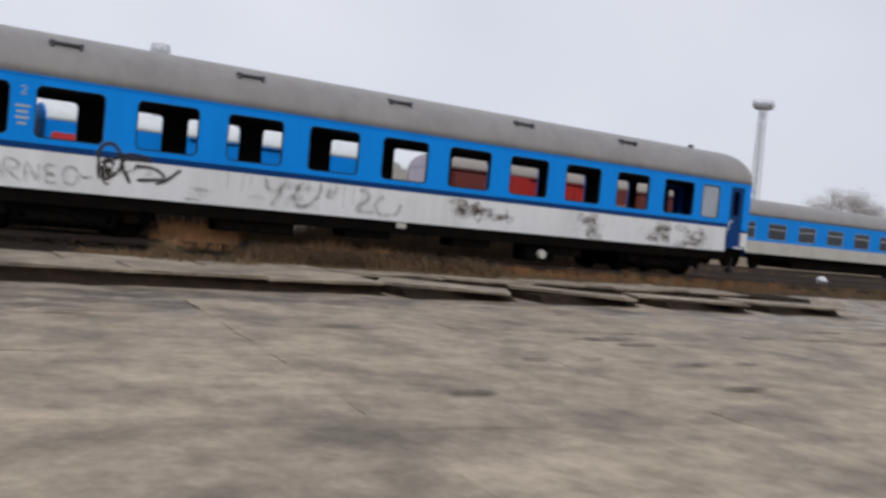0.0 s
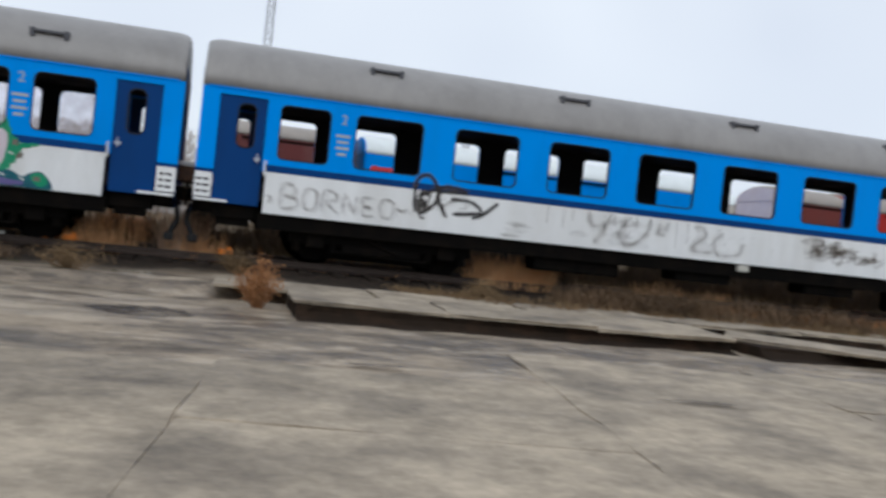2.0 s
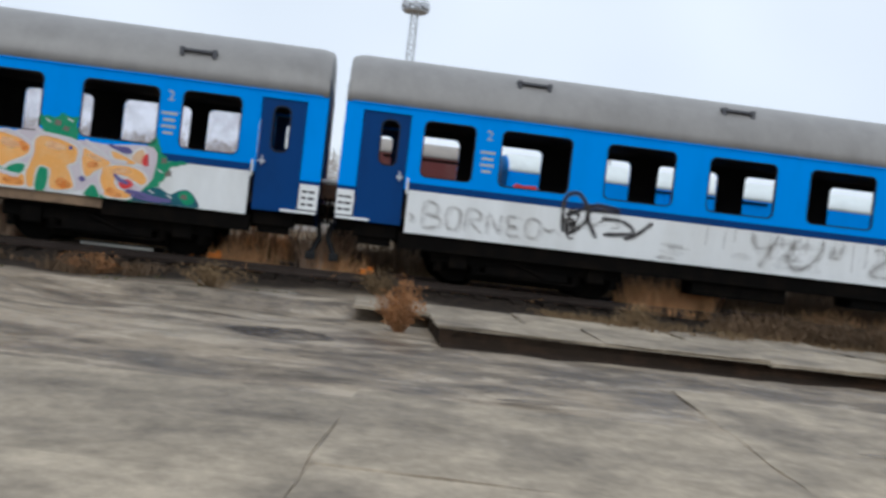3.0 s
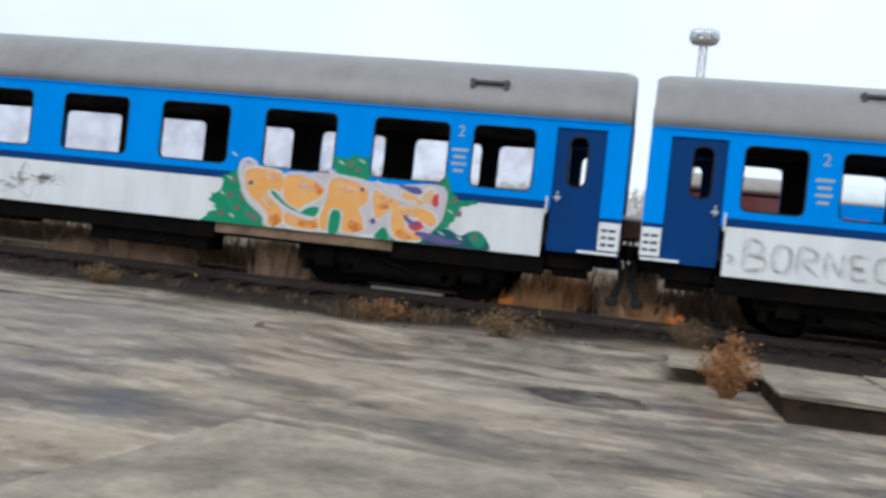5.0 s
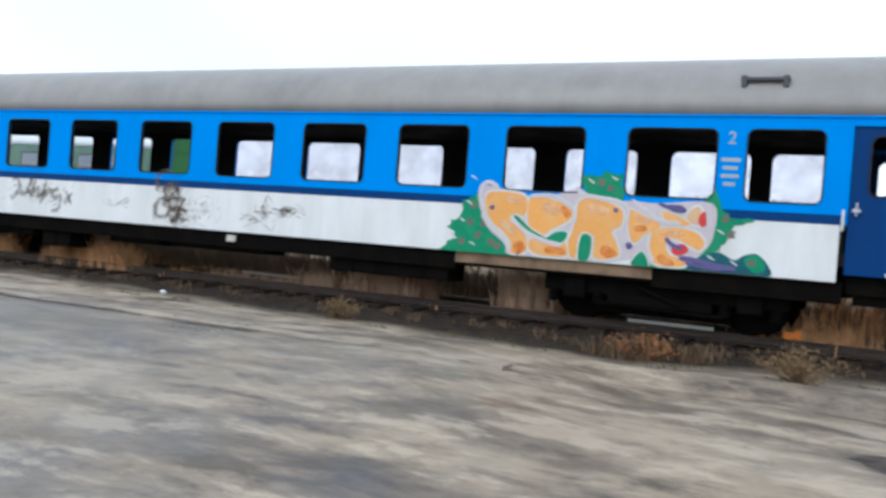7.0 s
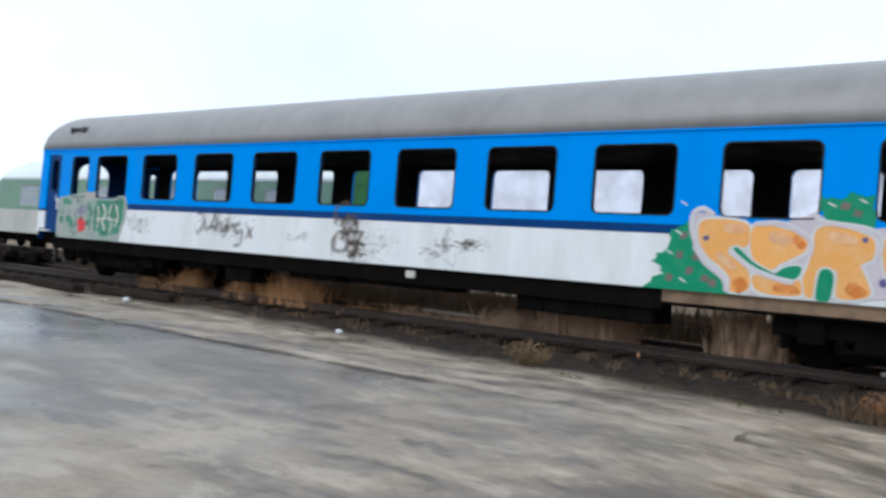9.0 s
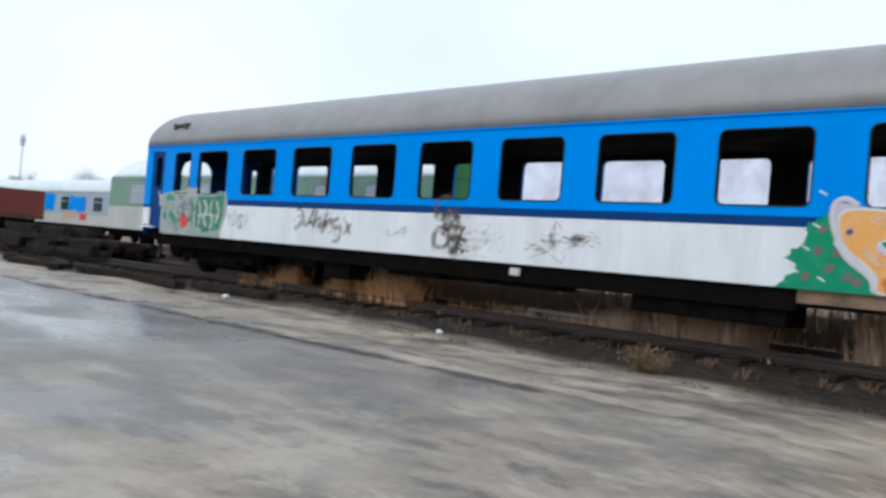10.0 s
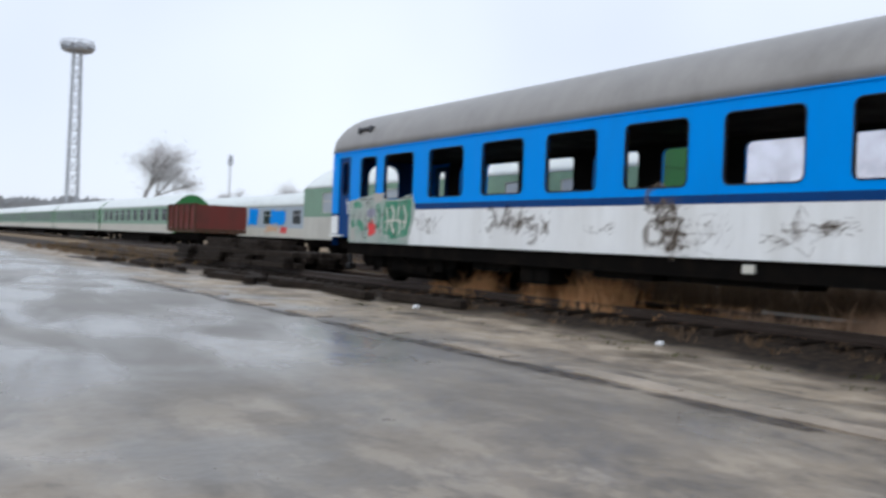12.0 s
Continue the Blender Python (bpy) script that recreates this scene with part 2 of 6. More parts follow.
def dusty_glass():
    m = bpy.data.materials.new("dusty_glass")
    m.use_nodes = True
    nt = m.node_tree
    n, l = nt.nodes, nt.links
    n.remove(n["Principled BSDF"])
    out = n["Material Output"]
    clear = n.new("ShaderNodeBsdfTransparent")
    clear.inputs[0].default_value = (0.90, 0.89, 0.92, 1)
    dust = n.new("ShaderNodeBsdfTranslucent")
    dust.inputs[0].default_value = (0.62, 0.58, 0.57, 1)
    geo = n.new("ShaderNodeNewGeometry")
    no = n.new("ShaderNodeTexNoise")
    no.inputs["Scale"].default_value, no.inputs["Detail"].default_value = 2.6, 5
    l.new(geo.outputs["Position"], no.inputs["Vector"])
    info = n.new("ShaderNodeObjectInfo")
    r = n.new("ShaderNodeMapRange")
    r.inputs["From Min"].default_value, r.inputs["From Max"].default_value = 0.38, 0.70
    r.inputs["To Min"].default_value, r.inputs["To Max"].default_value = 0.0, 0.20
    l.new(no.outputs[0], r.inputs["Value"])
    k = n.new("ShaderNodeMath")
    k.operation = "MULTIPLY_ADD"
    k.inputs[1].default_value, k.inputs[2].default_value = 0.12, 0.0
    l.new(info.outputs["Random"], k.inputs[0])
    l.new(r.outputs[0], k.inputs[2])
    mix = n.new("ShaderNodeMixShader")
    l.new(k.outputs[0], mix.inputs[0])
    l.new(clear.outputs[0], mix.inputs[1])
    l.new(dust.outputs[0], mix.inputs[2])
    l.new(mix.outputs[0], out.inputs[0])
    return m


DUSTY = dusty_glass()


def ground_material():
    """Concrete yard that turns to wet grey asphalt in the west, and to dark ballast with dead grass along the tracks."""
    m = surface("yard_ground", (0.29, 0.232, 0.168), 0.75, dirt=(0.10, 0.078, 0.056), amount=0.9, scale=0.7, grain=9, bump=0.55, spread=0.18, wet=(0.3, 0.85), mottle=0.32)
    nt = m.node_tree
    n, l = nt.nodes, nt.links
    b = n["Principled BSDF"]
    hsv = next(x for x in n if x.bl_idname == "ShaderNodeHueSaturation")
    geo = next(x for x in n if x.bl_idname == "ShaderNodeNewGeometry")
    fine = next(x for x in n if x.bl_idname == "ShaderNodeTexNoise" and x.inputs["Scale"].default_value > 5)
    sep = n.new("ShaderNodeSeparateXYZ")
    l.new(geo.outputs["Position"], sep.inputs[0])
    wob = n.new("ShaderNodeTexNoise")
    wob.inputs["Scale"].default_value, wob.inputs["Detail"].default_value = 0.45, 5
    l.new(geo.outputs["Position"], wob.inputs["Vector"])

    def edge(out, lo, hi, wobble):
        add = n.new("ShaderNodeMath")
        add.operation = "MULTIPLY_ADD"
        add.inputs[1].default_value = wobble
        l.new(wob.outputs[0], add.inputs[0])
        l.new(out, add.inputs[2])
        r = n.new("ShaderNodeMapRange")
        r.inputs["From Min"].default_value, r.inputs["From Max"].default_value = lo + wobble * 0.5, hi + wobble * 0.5
        l.new(add.outputs[0], r.inputs["Value"])
        return r.outputs[0]

    def blend(fac, a, c):
        x = n.new("ShaderNodeMix")
        x.data_type = "RGBA"
        l.new(fac, x.inputs[0])
        l.new(a, x.inputs[6])
        if isinstance(c, tuple):
            x.inputs[7].default_value = (*c, 1)
        else:
            l.new(c, x.inputs[7])
        return x.outputs[2]

    lay = n.new("ShaderNodeMapping")
    lay.inputs["Scale"].default_value = (0.30, 0.80, 1)
    lay.inputs["Rotation"].default_value = (0, 0, 0.06)
    l.new(geo.outputs["Position"], lay.inputs["Vector"])
    bands = n.new("ShaderNodeTexNoise")
    bands.inputs["Scale"].default_value, bands.inputs["Detail"].default_value, bands.inputs["Distortion"].default_value = 1.0, 7, 0.5
    l.new(lay.outputs[0], bands.inputs["Vector"])
    pale = n.new("ShaderNodeMapRange")
    pale.inputs["From Min"].default_value, pale.inputs["From Max"].default_value = 0.50, 0.62
    pale.inputs["To Max"].default_value = 0.6
    l.new(bands.outputs[0], pale.inputs["Value"])
    murk = n.new("ShaderNodeMapRange")
    murk.inputs["From Min"].default_value, murk.inputs["From Max"].default_value = 0.46, 0.36
    murk.inputs["To Max"].default_value = 0.5
    l.new(bands.outputs[0], murk.inputs["Value"])
    dry = blend(pale.outputs[0], hsv.outputs[0], (0.42, 0.34, 0.245))
    dry = blend(murk.outputs[0], dry, (0.12, 0.095, 0.07))
    comb = n.new("ShaderNodeMapping")
    comb.inputs["Scale"].default_value = (0.75, 1.5, 1)
    l.new(geo.outputs["Position"], comb.inputs["Vector"])
    rough_bits = n.new("ShaderNodeTexNoise")
    rough_bits.inputs["Scale"].default_value, rough_bits.inputs["Detail"].default_value, rough_bits.inputs["Roughness"].default_value, rough_bits.inputs["Distortion"].default_value = 1.3, 8, 0.70, 0.25
    l.new(comb.outputs[0], rough_bits.inputs["Vector"])
    chalk = n.new("ShaderNodeMapRange")
    chalk.inputs["From Min"].default_value, chalk.inputs["From Max"].default_value = 0.52, 0.60
    chalk.inputs["To Max"].default_value = 0.7
    l.new(rough_bits.outputs[0], chalk.inputs["Value"])
    dry = blend(chalk.outputs[0], dry, (0.52, 0.43, 0.32))
    damp = n.new("ShaderNodeMapRange")
    damp.inputs["From Min"].default_value, damp.inputs["From Max"].default_value = 0.47, 0.37
    damp.inputs["To Max"].default_value = 0.75
    l.new(rough_bits.outputs[0], damp.inputs["Value"])
    dry = blend(damp.outputs[0], dry, (0.075, 0.06, 0.046))
    grit = n.new("ShaderNodeTexNoise")
    grit.inputs["Scale"].default_value, grit.inputs["Detail"].default_value, grit.inputs["Roughness"].default_value = 3.2, 6, 0.75
    l.new(geo.outputs["Position"], grit.inputs["Vector"])
    litter = n.new("ShaderNodeMapRange")
    litter.inputs["From Min"].default_value, litter.inputs["From Max"].default_value = 0.58, 0.70
    litter.inputs["To Max"].default_value = 0.55
    l.new(grit.outputs[0], litter.inputs["Value"])
    dry = blend(litter.outputs[0], dry, (0.10, 0.078, 0.058))
    west = edge(sep.outputs[0], 1.0, -9.0, 6)
    south = edge(sep.outputs[1], -2.6, -4.4, 1.5)
    wet_zone = n.new("ShaderNodeMath")
    wet_zone.operation = "MULTIPLY"
    l.new(west, wet_zone.inputs[0])
    l.new(south, wet_zone.inputs[1])
    asphalt = ramp_node(nt, 0.3, 0.7, (0.155, 0.138, 0.116), (0.23, 0.21, 0.18))
    l.new(wob.outputs[0], asphalt.inputs[0])
    col = blend(wet_zone.outputs[0], dry, asphalt.outputs[0])
    soft = n.new("ShaderNodeMath")
    soft.operation = "MULTIPLY"
    soft.inputs[1].default_value = 0.2
    l.new(murk.outputs[0], soft.inputs[0])
    col = blend(soft.outputs[0], col, (0.10, 0.09, 0.08))
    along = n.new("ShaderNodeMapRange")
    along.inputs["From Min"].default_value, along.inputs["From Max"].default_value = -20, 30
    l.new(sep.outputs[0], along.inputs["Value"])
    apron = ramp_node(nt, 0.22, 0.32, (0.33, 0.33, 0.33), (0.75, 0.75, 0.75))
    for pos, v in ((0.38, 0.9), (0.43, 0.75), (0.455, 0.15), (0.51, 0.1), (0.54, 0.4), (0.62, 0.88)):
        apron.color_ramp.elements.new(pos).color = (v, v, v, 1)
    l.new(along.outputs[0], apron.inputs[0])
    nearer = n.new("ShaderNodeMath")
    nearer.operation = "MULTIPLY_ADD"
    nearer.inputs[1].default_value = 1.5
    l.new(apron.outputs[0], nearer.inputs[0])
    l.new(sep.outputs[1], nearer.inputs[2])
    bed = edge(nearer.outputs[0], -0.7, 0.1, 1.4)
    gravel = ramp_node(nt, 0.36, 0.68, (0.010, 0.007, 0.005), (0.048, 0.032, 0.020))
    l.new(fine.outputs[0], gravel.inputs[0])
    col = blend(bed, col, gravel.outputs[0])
    far = edge(sep.outputs[1], 3.0, 5.0, 1.5)
    straw = ramp_node(nt, 0.35, 0.65, (0.12, 0.085, 0.05), (0.27, 0.19, 0.11))
    l.new(wob.outputs[0], straw.inputs[0])
    col = blend(far, col, straw.outputs[0])
    l.new(col, b.inputs["Base Color"])
    rough_in = b.inputs["Roughness"].links[0].from_socket
    rmix = n.new("ShaderNodeMix")
    sheen = n.new("ShaderNodeMapRange")
    sheen.inputs["From Min"].default_value, sheen.inputs["From Max"].default_value = 0.40, 0.60
    sheen.inputs["To Min"].default_value, sheen.inputs["To Max"].default_value = 0.42, 0.17
    l.new(bands.outputs[0], sheen.inputs["Value"])
    l.new(sheen.outputs[0], rmix.inputs[3])
    l.new(wet_zone.outputs[0], rmix.inputs[0])
    l.new(rough_in, rmix.inputs[2])
    rmix2 = n.new("ShaderNodeMix")
    rmix2.inputs[3].default_value = 0.9
    l.new(bed, rmix2.inputs[0])
    l.new(rmix.outputs[0], rmix2.inputs[2])
    l.new(rmix2.outputs[0], b.inputs["Roughness"])
    return m


GROUND = ground_material()


# ---- building helpers ----
def part(name, bm, material, parent=None, label=""):
    me = bpy.data.meshes.new(name)
    bmesh.ops.recalc_face_normals(bm, faces=bm.faces)
    bm.to_mesh(me)
    bm.free()
    me.materials.append(material)
    ob = new(name, me)
    ob.parent = parent
    if label:
        ob["label"] = label
    return ob


def share(name, ob, parent, m):
    """Another object on the mesh of ob."""
    o = new(name, ob.data)
    o.parent = parent
    o.matrix_basis = m
    return o


def thing(name, place, label, category, group="", kind=""):
    e = new(name)
    e.location = place
    e.empty_display_size = 0.2
    return tagged(e, label, category, group, kind)


def box(bm, x0, x1, y0, y1, z0, z1, bevel=0.0):
    vs = [bm.verts.new((x, y, z)) for x in (x0, x1) for y in (y0, y1) for z in (z0, z1)]
    fs = [bm.faces.new([vs[i] for i in f]) for f in ((0, 1, 3, 2), (4, 6, 7, 5), (0, 4, 5, 1), (2, 3, 7, 6), (0, 2, 6, 4), (1, 5, 7, 3))]
    if bevel:
        es = list({e for f in fs for e in f.edges})
        bmesh.ops.bevel(bm, geom=es, offset=bevel, segments=2, affect="EDGES", profile=0.6)
    return bm


def boxed(x0, x1, y0, y1, z0, z1, bevel=0.0):
    return box(bmesh.new(), x0, x1, y0, y1, z0, z1, bevel)


def tube(bm, a, b, r, r2=None, seg=12):
    a, b = Vector(a), Vector(b)
    r2 = r if r2 is None else r2
    q = (b - a).to_track_quat("Z", "Y")
    ra = [bm.verts.new(a + q @ Vector((r * math.cos(t), r * math.sin(t), 0))) for t in (2 * math.pi * i / seg for i in range(seg))]
    rb = [bm.verts.new(b + q @ Vector((r2 * math.cos(t), r2 * math.sin(t), 0))) for t in (2 * math.pi * i / seg for i in range(seg))]
    for i in range(seg):
        bm.faces.new((ra[i], ra[(i + 1) % seg], rb[(i + 1) % seg], rb[i]))
    bm.faces.new(ra[::-1])
    bm.faces.new(rb)
    return bm


def loop_of(xa, xb, za, zb, r, seg=4):
    """A rectangle with rounded corners, anticlockwise from the lower left corner; seg + 1 points a corner."""
    pts = []
    for cx, cz, a0 in ((xa + r, za + r, 180), (xb - r, za + r, 270), (xb - r, zb - r, 0), (xa + r, zb - r, 90)):
        for i in range(seg + 1):
            a = radians(a0 + 90 * i / seg)
            pts.append((cx + r * math.cos(a), cz + r * math.sin(a)))
    return pts


def pierced(x0, x1, z0, z1, y0, y1, holes, seg=4):
    """A wall from y0 to y1 with rounded openings that go through it; holes: (xa, xb, za, zb, r), side by side."""
    bm = bmesh.new()
    holes = sorted(holes)
    cuts = [x0] + [(a[1] + b[0]) / 2 for a, b in zip(holes, holes[1:])] + [x1]
    if not holes:
        return box(bm, x0, x1, y0, y1, z0, z1)
    for (xa, xb, za, zb, r), ca, cb in zip(holes, cuts, cuts[1:]):
        rings = []
        for y in (y0, y1):
            corners = [bm.verts.new(p) for p in ((ca, y, z0), (cb, y, z0), (cb, y, z1), (ca, y, z1))]
            ring = [bm.verts.new((x, y, z)) for x, z in loop_of(xa, xb, za, zb, r, seg)]
            n = len(ring)
            for c in range(4):
                for i in range(seg):
                    bm.faces.new((corners[c], ring[c * (seg + 1) + i], ring[c * (seg + 1) + i + 1]))
                e = c * (seg + 1) + seg
                bm.faces.new((corners[c], ring[e], ring[(e + 1) % n], corners[(c + 1) % 4]))
            rings.append((corners, ring))
        (ca_, ra), (cb_, rb) = rings
        n = len(ra)
        for i in range(n):
            bm.faces.new((ra[i], ra[(i + 1) % n], rb[(i + 1) % n], rb[i]))
        for c in (0, 2):
            bm.faces.new((ca_[c], ca_[c + 1], cb_[c + 1], cb_[c]))
    bmesh.ops.remove_doubles(bm, verts=bm.verts, dist=1e-4)
    return bm


def ring_frame(xa, xb, za, zb, r, y0, y1, w, seg=4):
    """A rounded frame of width w round an opening."""
    bm = bmesh.new()
    loops = []
    for y in (y0, y1):
        for g in (0.0, w):
            loops.append([bm.verts.new((x, y, z)) for x, z in loop_of(xa - g, xb + g, za - g, zb + g, r + g, seg)])
    n = len(loops[0])
    for a, b in ((0, 1), (1, 3), (3, 2), (2, 0)):
        for i in range(n):
            j = (i + 1) % n
            bm.faces.new((loops[a][i], loops[a][j], loops[b][j], loops[b][i]))
    return bm


def roof_shell(x0, x1, w, z0, z1, end=0.3, p=2.05, steps=18, drop=0.10, arc=False):
    """A coach roof: a full, round cross-section that curves down towards both ends."""
    bm = bmesh.new()
    xs = [x0 + end * (1 - math.cos(radians(a))) for a in range(0, 91, 15)] + [x1 - end * (1 - math.cos(radians(a))) for a in range(90, -1, -15)]
    rows = []
    for x in xs:
        d = min(x - x0, x1 - x) / end
        k = 1 - drop * (1 - math.sqrt(max(0, 1 - (1 - min(1, d)) ** 2)))
        row = []
        for i in range(steps + 1):
            t = math.pi * i / steps
            c, s = math.cos(t), math.sin(t)
            yy = -math.copysign(abs(c) ** (2 / p), c)
            rise = abs(s) ** (2 / p)
            if arc:
                yy = -1 + 2 * i / steps
                rise = 1 - yy * yy
            row.append(bm.verts.new((x, w / 2 + yy * (w / 2 + 0.012), z0 + (z1 - z0) * k * rise)))
        rows.append(row)
    for a, b in zip(rows, rows[1:]):
        for i in range(steps):
            f = bm.faces.new((a[i], b[i], b[i + 1], a[i + 1]))
            f.smooth = True
    bm.faces.new(rows[0])
    bm.faces.new(rows[-1][::-1])
    low = [(r[0], r[-1]) for r in rows]
    for (a, b), (c, d) in zip(low, low[1:]):
        bm.faces.new((a, b, d, c))
    return bm


def ribbon(pts, width, y):
    """One sprayed line of even width through the points (x, z)."""
    bm = bmesh.new()
    rows = []
    for i, (x, z) in enumerate(pts):
        xa, za = pts[max(i - 1, 0)]
        xb, zb = pts[min(i + 1, len(pts) - 1)]
        n = math.hypot(xb - xa, zb - za) or 1
        h = width / 2 * (0.55 if i in (0, len(pts) - 1) else 1)
        ox, oz = -(zb - za) / n * h, (xb - xa) / n * h
        rows.append((bm.verts.new((x + ox, y - 0.00001 * i, z + oz)), bm.verts.new((x - ox, y - 0.00001 * i, z - oz))))
    for a, b in zip(rows, rows[1:]):
        bm.faces.new((a[0], a[1], b[1], b[0]))
    return bm


def blot(points, y):
    """A painted patch with the outline (x, z)."""
    bm = bmesh.new()
    vs = [bm.verts.new((x, y, z)) for x, z in points]
    for tri in tessellate_polygon([[Vector((x, z, 0)) for x, z in points]]):
        bm.faces.new([vs[i] for i in tri])
    return bm


def smoothed(pts, n=4):
    """A curve through the points (x, z)."""
    out = []
    for i in range(len(pts) - 1):
        p0, p1, p2, p3 = pts[max(i - 1, 0)], pts[i], pts[i + 1], pts[min(i + 2, len(pts) - 1)]
        for k in range(n):
            t = k / n
            out.append(tuple(0.5 * (2 * b + (c - a) * t + (2 * a - 5 * b + 4 * c - d) * t * t + (3 * b - a - 3 * c + d) * t ** 3) for a, b, c, d in zip(p0, p1, p2, p3)))
    return out + [pts[-1]]


def scribble(rng, xa, xb, za, zb, count, size):
    """Hasty looping marks inside a rectangle."""
    lines = []
    for _ in range(count * 4):
        x = min(xb, max(xa, rng.gauss((xa + xb) / 2, (xb - xa) / 3.5)))
        z = min(zb, max(za, rng.gauss((za + zb) / 2, (zb - za) / 3.2)))
        pts = [(x, z)]
        for _ in range(rng.randint(2, 3)):
            x = min(xb, max(xa, x + rng.uniform(-size, size) * 0.45))
            z = min(zb, max(za, z + rng.uniform(-size, size) * 0.5))
            pts.append((x, z))
        lines.append(smoothed(pts, 3))
    return lines


# ---- ground ----
def step01(v, lo, hi):
    t = min(1.0, max(0.0, (v - lo) / (hi - lo)))
    return t * t * (3 - 2 * t)


def ground_z(x, y):
    low = -0.235
    shelf = -0.075
    east = step01(x, -1.0, 2.0)
    z = low + (shelf - low) * step01(y, -10.0, -4.0) * (1 - east)
    z = z + (shelf - z) * step01(y, -2.6, -2.2) * east
    z += (0.07 - z) * step01(y, -0.9, 0.75)
    if y > 3.2:
        z = 0.0 + 0.07 * max(0.0, math.cos((y - 1.41) / 4.75 * 2 * math.pi)) * (1 if y < 20 else 0)
    near = 1 if abs(x) < 60 and abs(y) < 40 else 0
    near -= 0.9 * near * step01(x, -0.5, 1.0) * (1 - step01(x, 27, 29)) * step01(y, -18, -17) * (1 - step01(y, -6.7, -6.3))
    z += near * 0.022 * noise.noise(Vector((x * 0.5, y * 0.5, 0))) + near * 0.012 * noise.noise(Vector((x * 2.1, y * 2.1, 4)))
    return z


def spaced(lo, hi, fine_lo, fine_hi, fine):
    v = [fine_lo + fine * i for i in range(int(round((fine_hi - fine_lo) / fine)) + 1)]
    d, a = fine, fine_lo
    while a > lo:
        d *= 1.35
        a -= d
        v.insert(0, max(a, lo))
    d, a = fine, v[-1]
    while a < hi:
        d *= 1.35
        a += d
        v.append(min(a, hi))
    return v


def build_ground():
    xs = spaced(-900, 900, -30, 32, 0.33)
    ys = spaced(-900, 900, -21, 4, 0.2)
    verts = [(x, y, ground_z(x, y)) for y in ys for x in xs]
    nx = len(xs)
    faces = [(j * nx + i, j * nx + i + 1, (j + 1) * nx + i + 1, (j + 1) * nx + i) for j in range(len(ys) - 1) for i in range(nx - 1)]
    me = bpy.data.meshes.new("ground")
    me.from_pydata(verts, [], faces)
    me.polygons.foreach_set("use_smooth", [True] * len(faces))
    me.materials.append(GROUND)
    return tagged(new("ground", me), "worn concrete and wet asphalt yard beside overgrown tracks", "ground", kind="structure")


build_ground()


# ---- tracks ----
def build_track(yc, x0, x1, sleepers, name):
    t = thing(name, (0, 0, 0), "rusty railway track on dark sleepers in dead grass", "railway track", kind="structure")
    for s in (-0.7525, 0.7525):
        bm = bmesh.new()
        y = yc + s
        prof = [(-0.07, 0.10), (0.07, 0.10), (0.07, 0.115), (0.012, 0.135), (0.012, 0.20), (0.036, 0.21), (0.036, 0.236), (0.028, 0.242), (-0.028, 0.242), (-0.036, 0.236), (-0.036, 0.21), (-0.012, 0.20), (-0.012, 0.135), (-0.07, 0.115)]
        a = [bm.verts.new((x0, y + u, v)) for u, v in prof]
        b = [bm.verts.new((x1, y + u, v)) for u, v in prof]
        for i in range(len(prof)):
            j = (i + 1) % len(prof)
            bm.faces.new((a[i], a[j], b[j], b[i]))
        bm.faces.new(a[::-1])
        bm.faces.new(b)
        part("rail", bm, RAIL, t)
    if sleepers:
        rng = random.Random(int(yc * 10))
        first = part("sleeper", boxed(-0.12, 0.12, -1.3, 1.3, -0.075, 0.075, 0.012), SLEEPER, t)
        first.location = (x0 + 0.3, yc, 0.02)
        k = 1
        while x0 + 0.3 + k * 0.62 < x1:
            share("sleeper", first, t, pose(x0 + 0.3 + k * 0.62 + rng.uniform(-0.03, 0.03), yc + rng.uniform(-0.05, 0.05), 0.024 + rng.uniform(-0.01, 0.012), 0, 0, rng.uniform(-1.5, 1.5)))
            k += 1
    return t


build_track(1.41, -62, 62, True, "track_1")
build_track(6.16, -75, 60, False, "track_2")
build_track(10.91, -210, 90, False, "track_3")
build_track(15.66, -110, 110, False, "track_4")


# ---- coaches ----
W = 2.83
ZW0, ZW1 = 2.07, 3.05
SK, BAND0, BAND1, EAVE, TOP = 1.08, 1.825, 1.951, 3.225, 4.26


def make_wheelset(parent, x, yc, wheel):
    for s in (-1, 1):
        share("wheel", wheel, parent, pose(x, yc + s * 0.75, 0.70, 0, 0, 0 if s < 0 else 180))


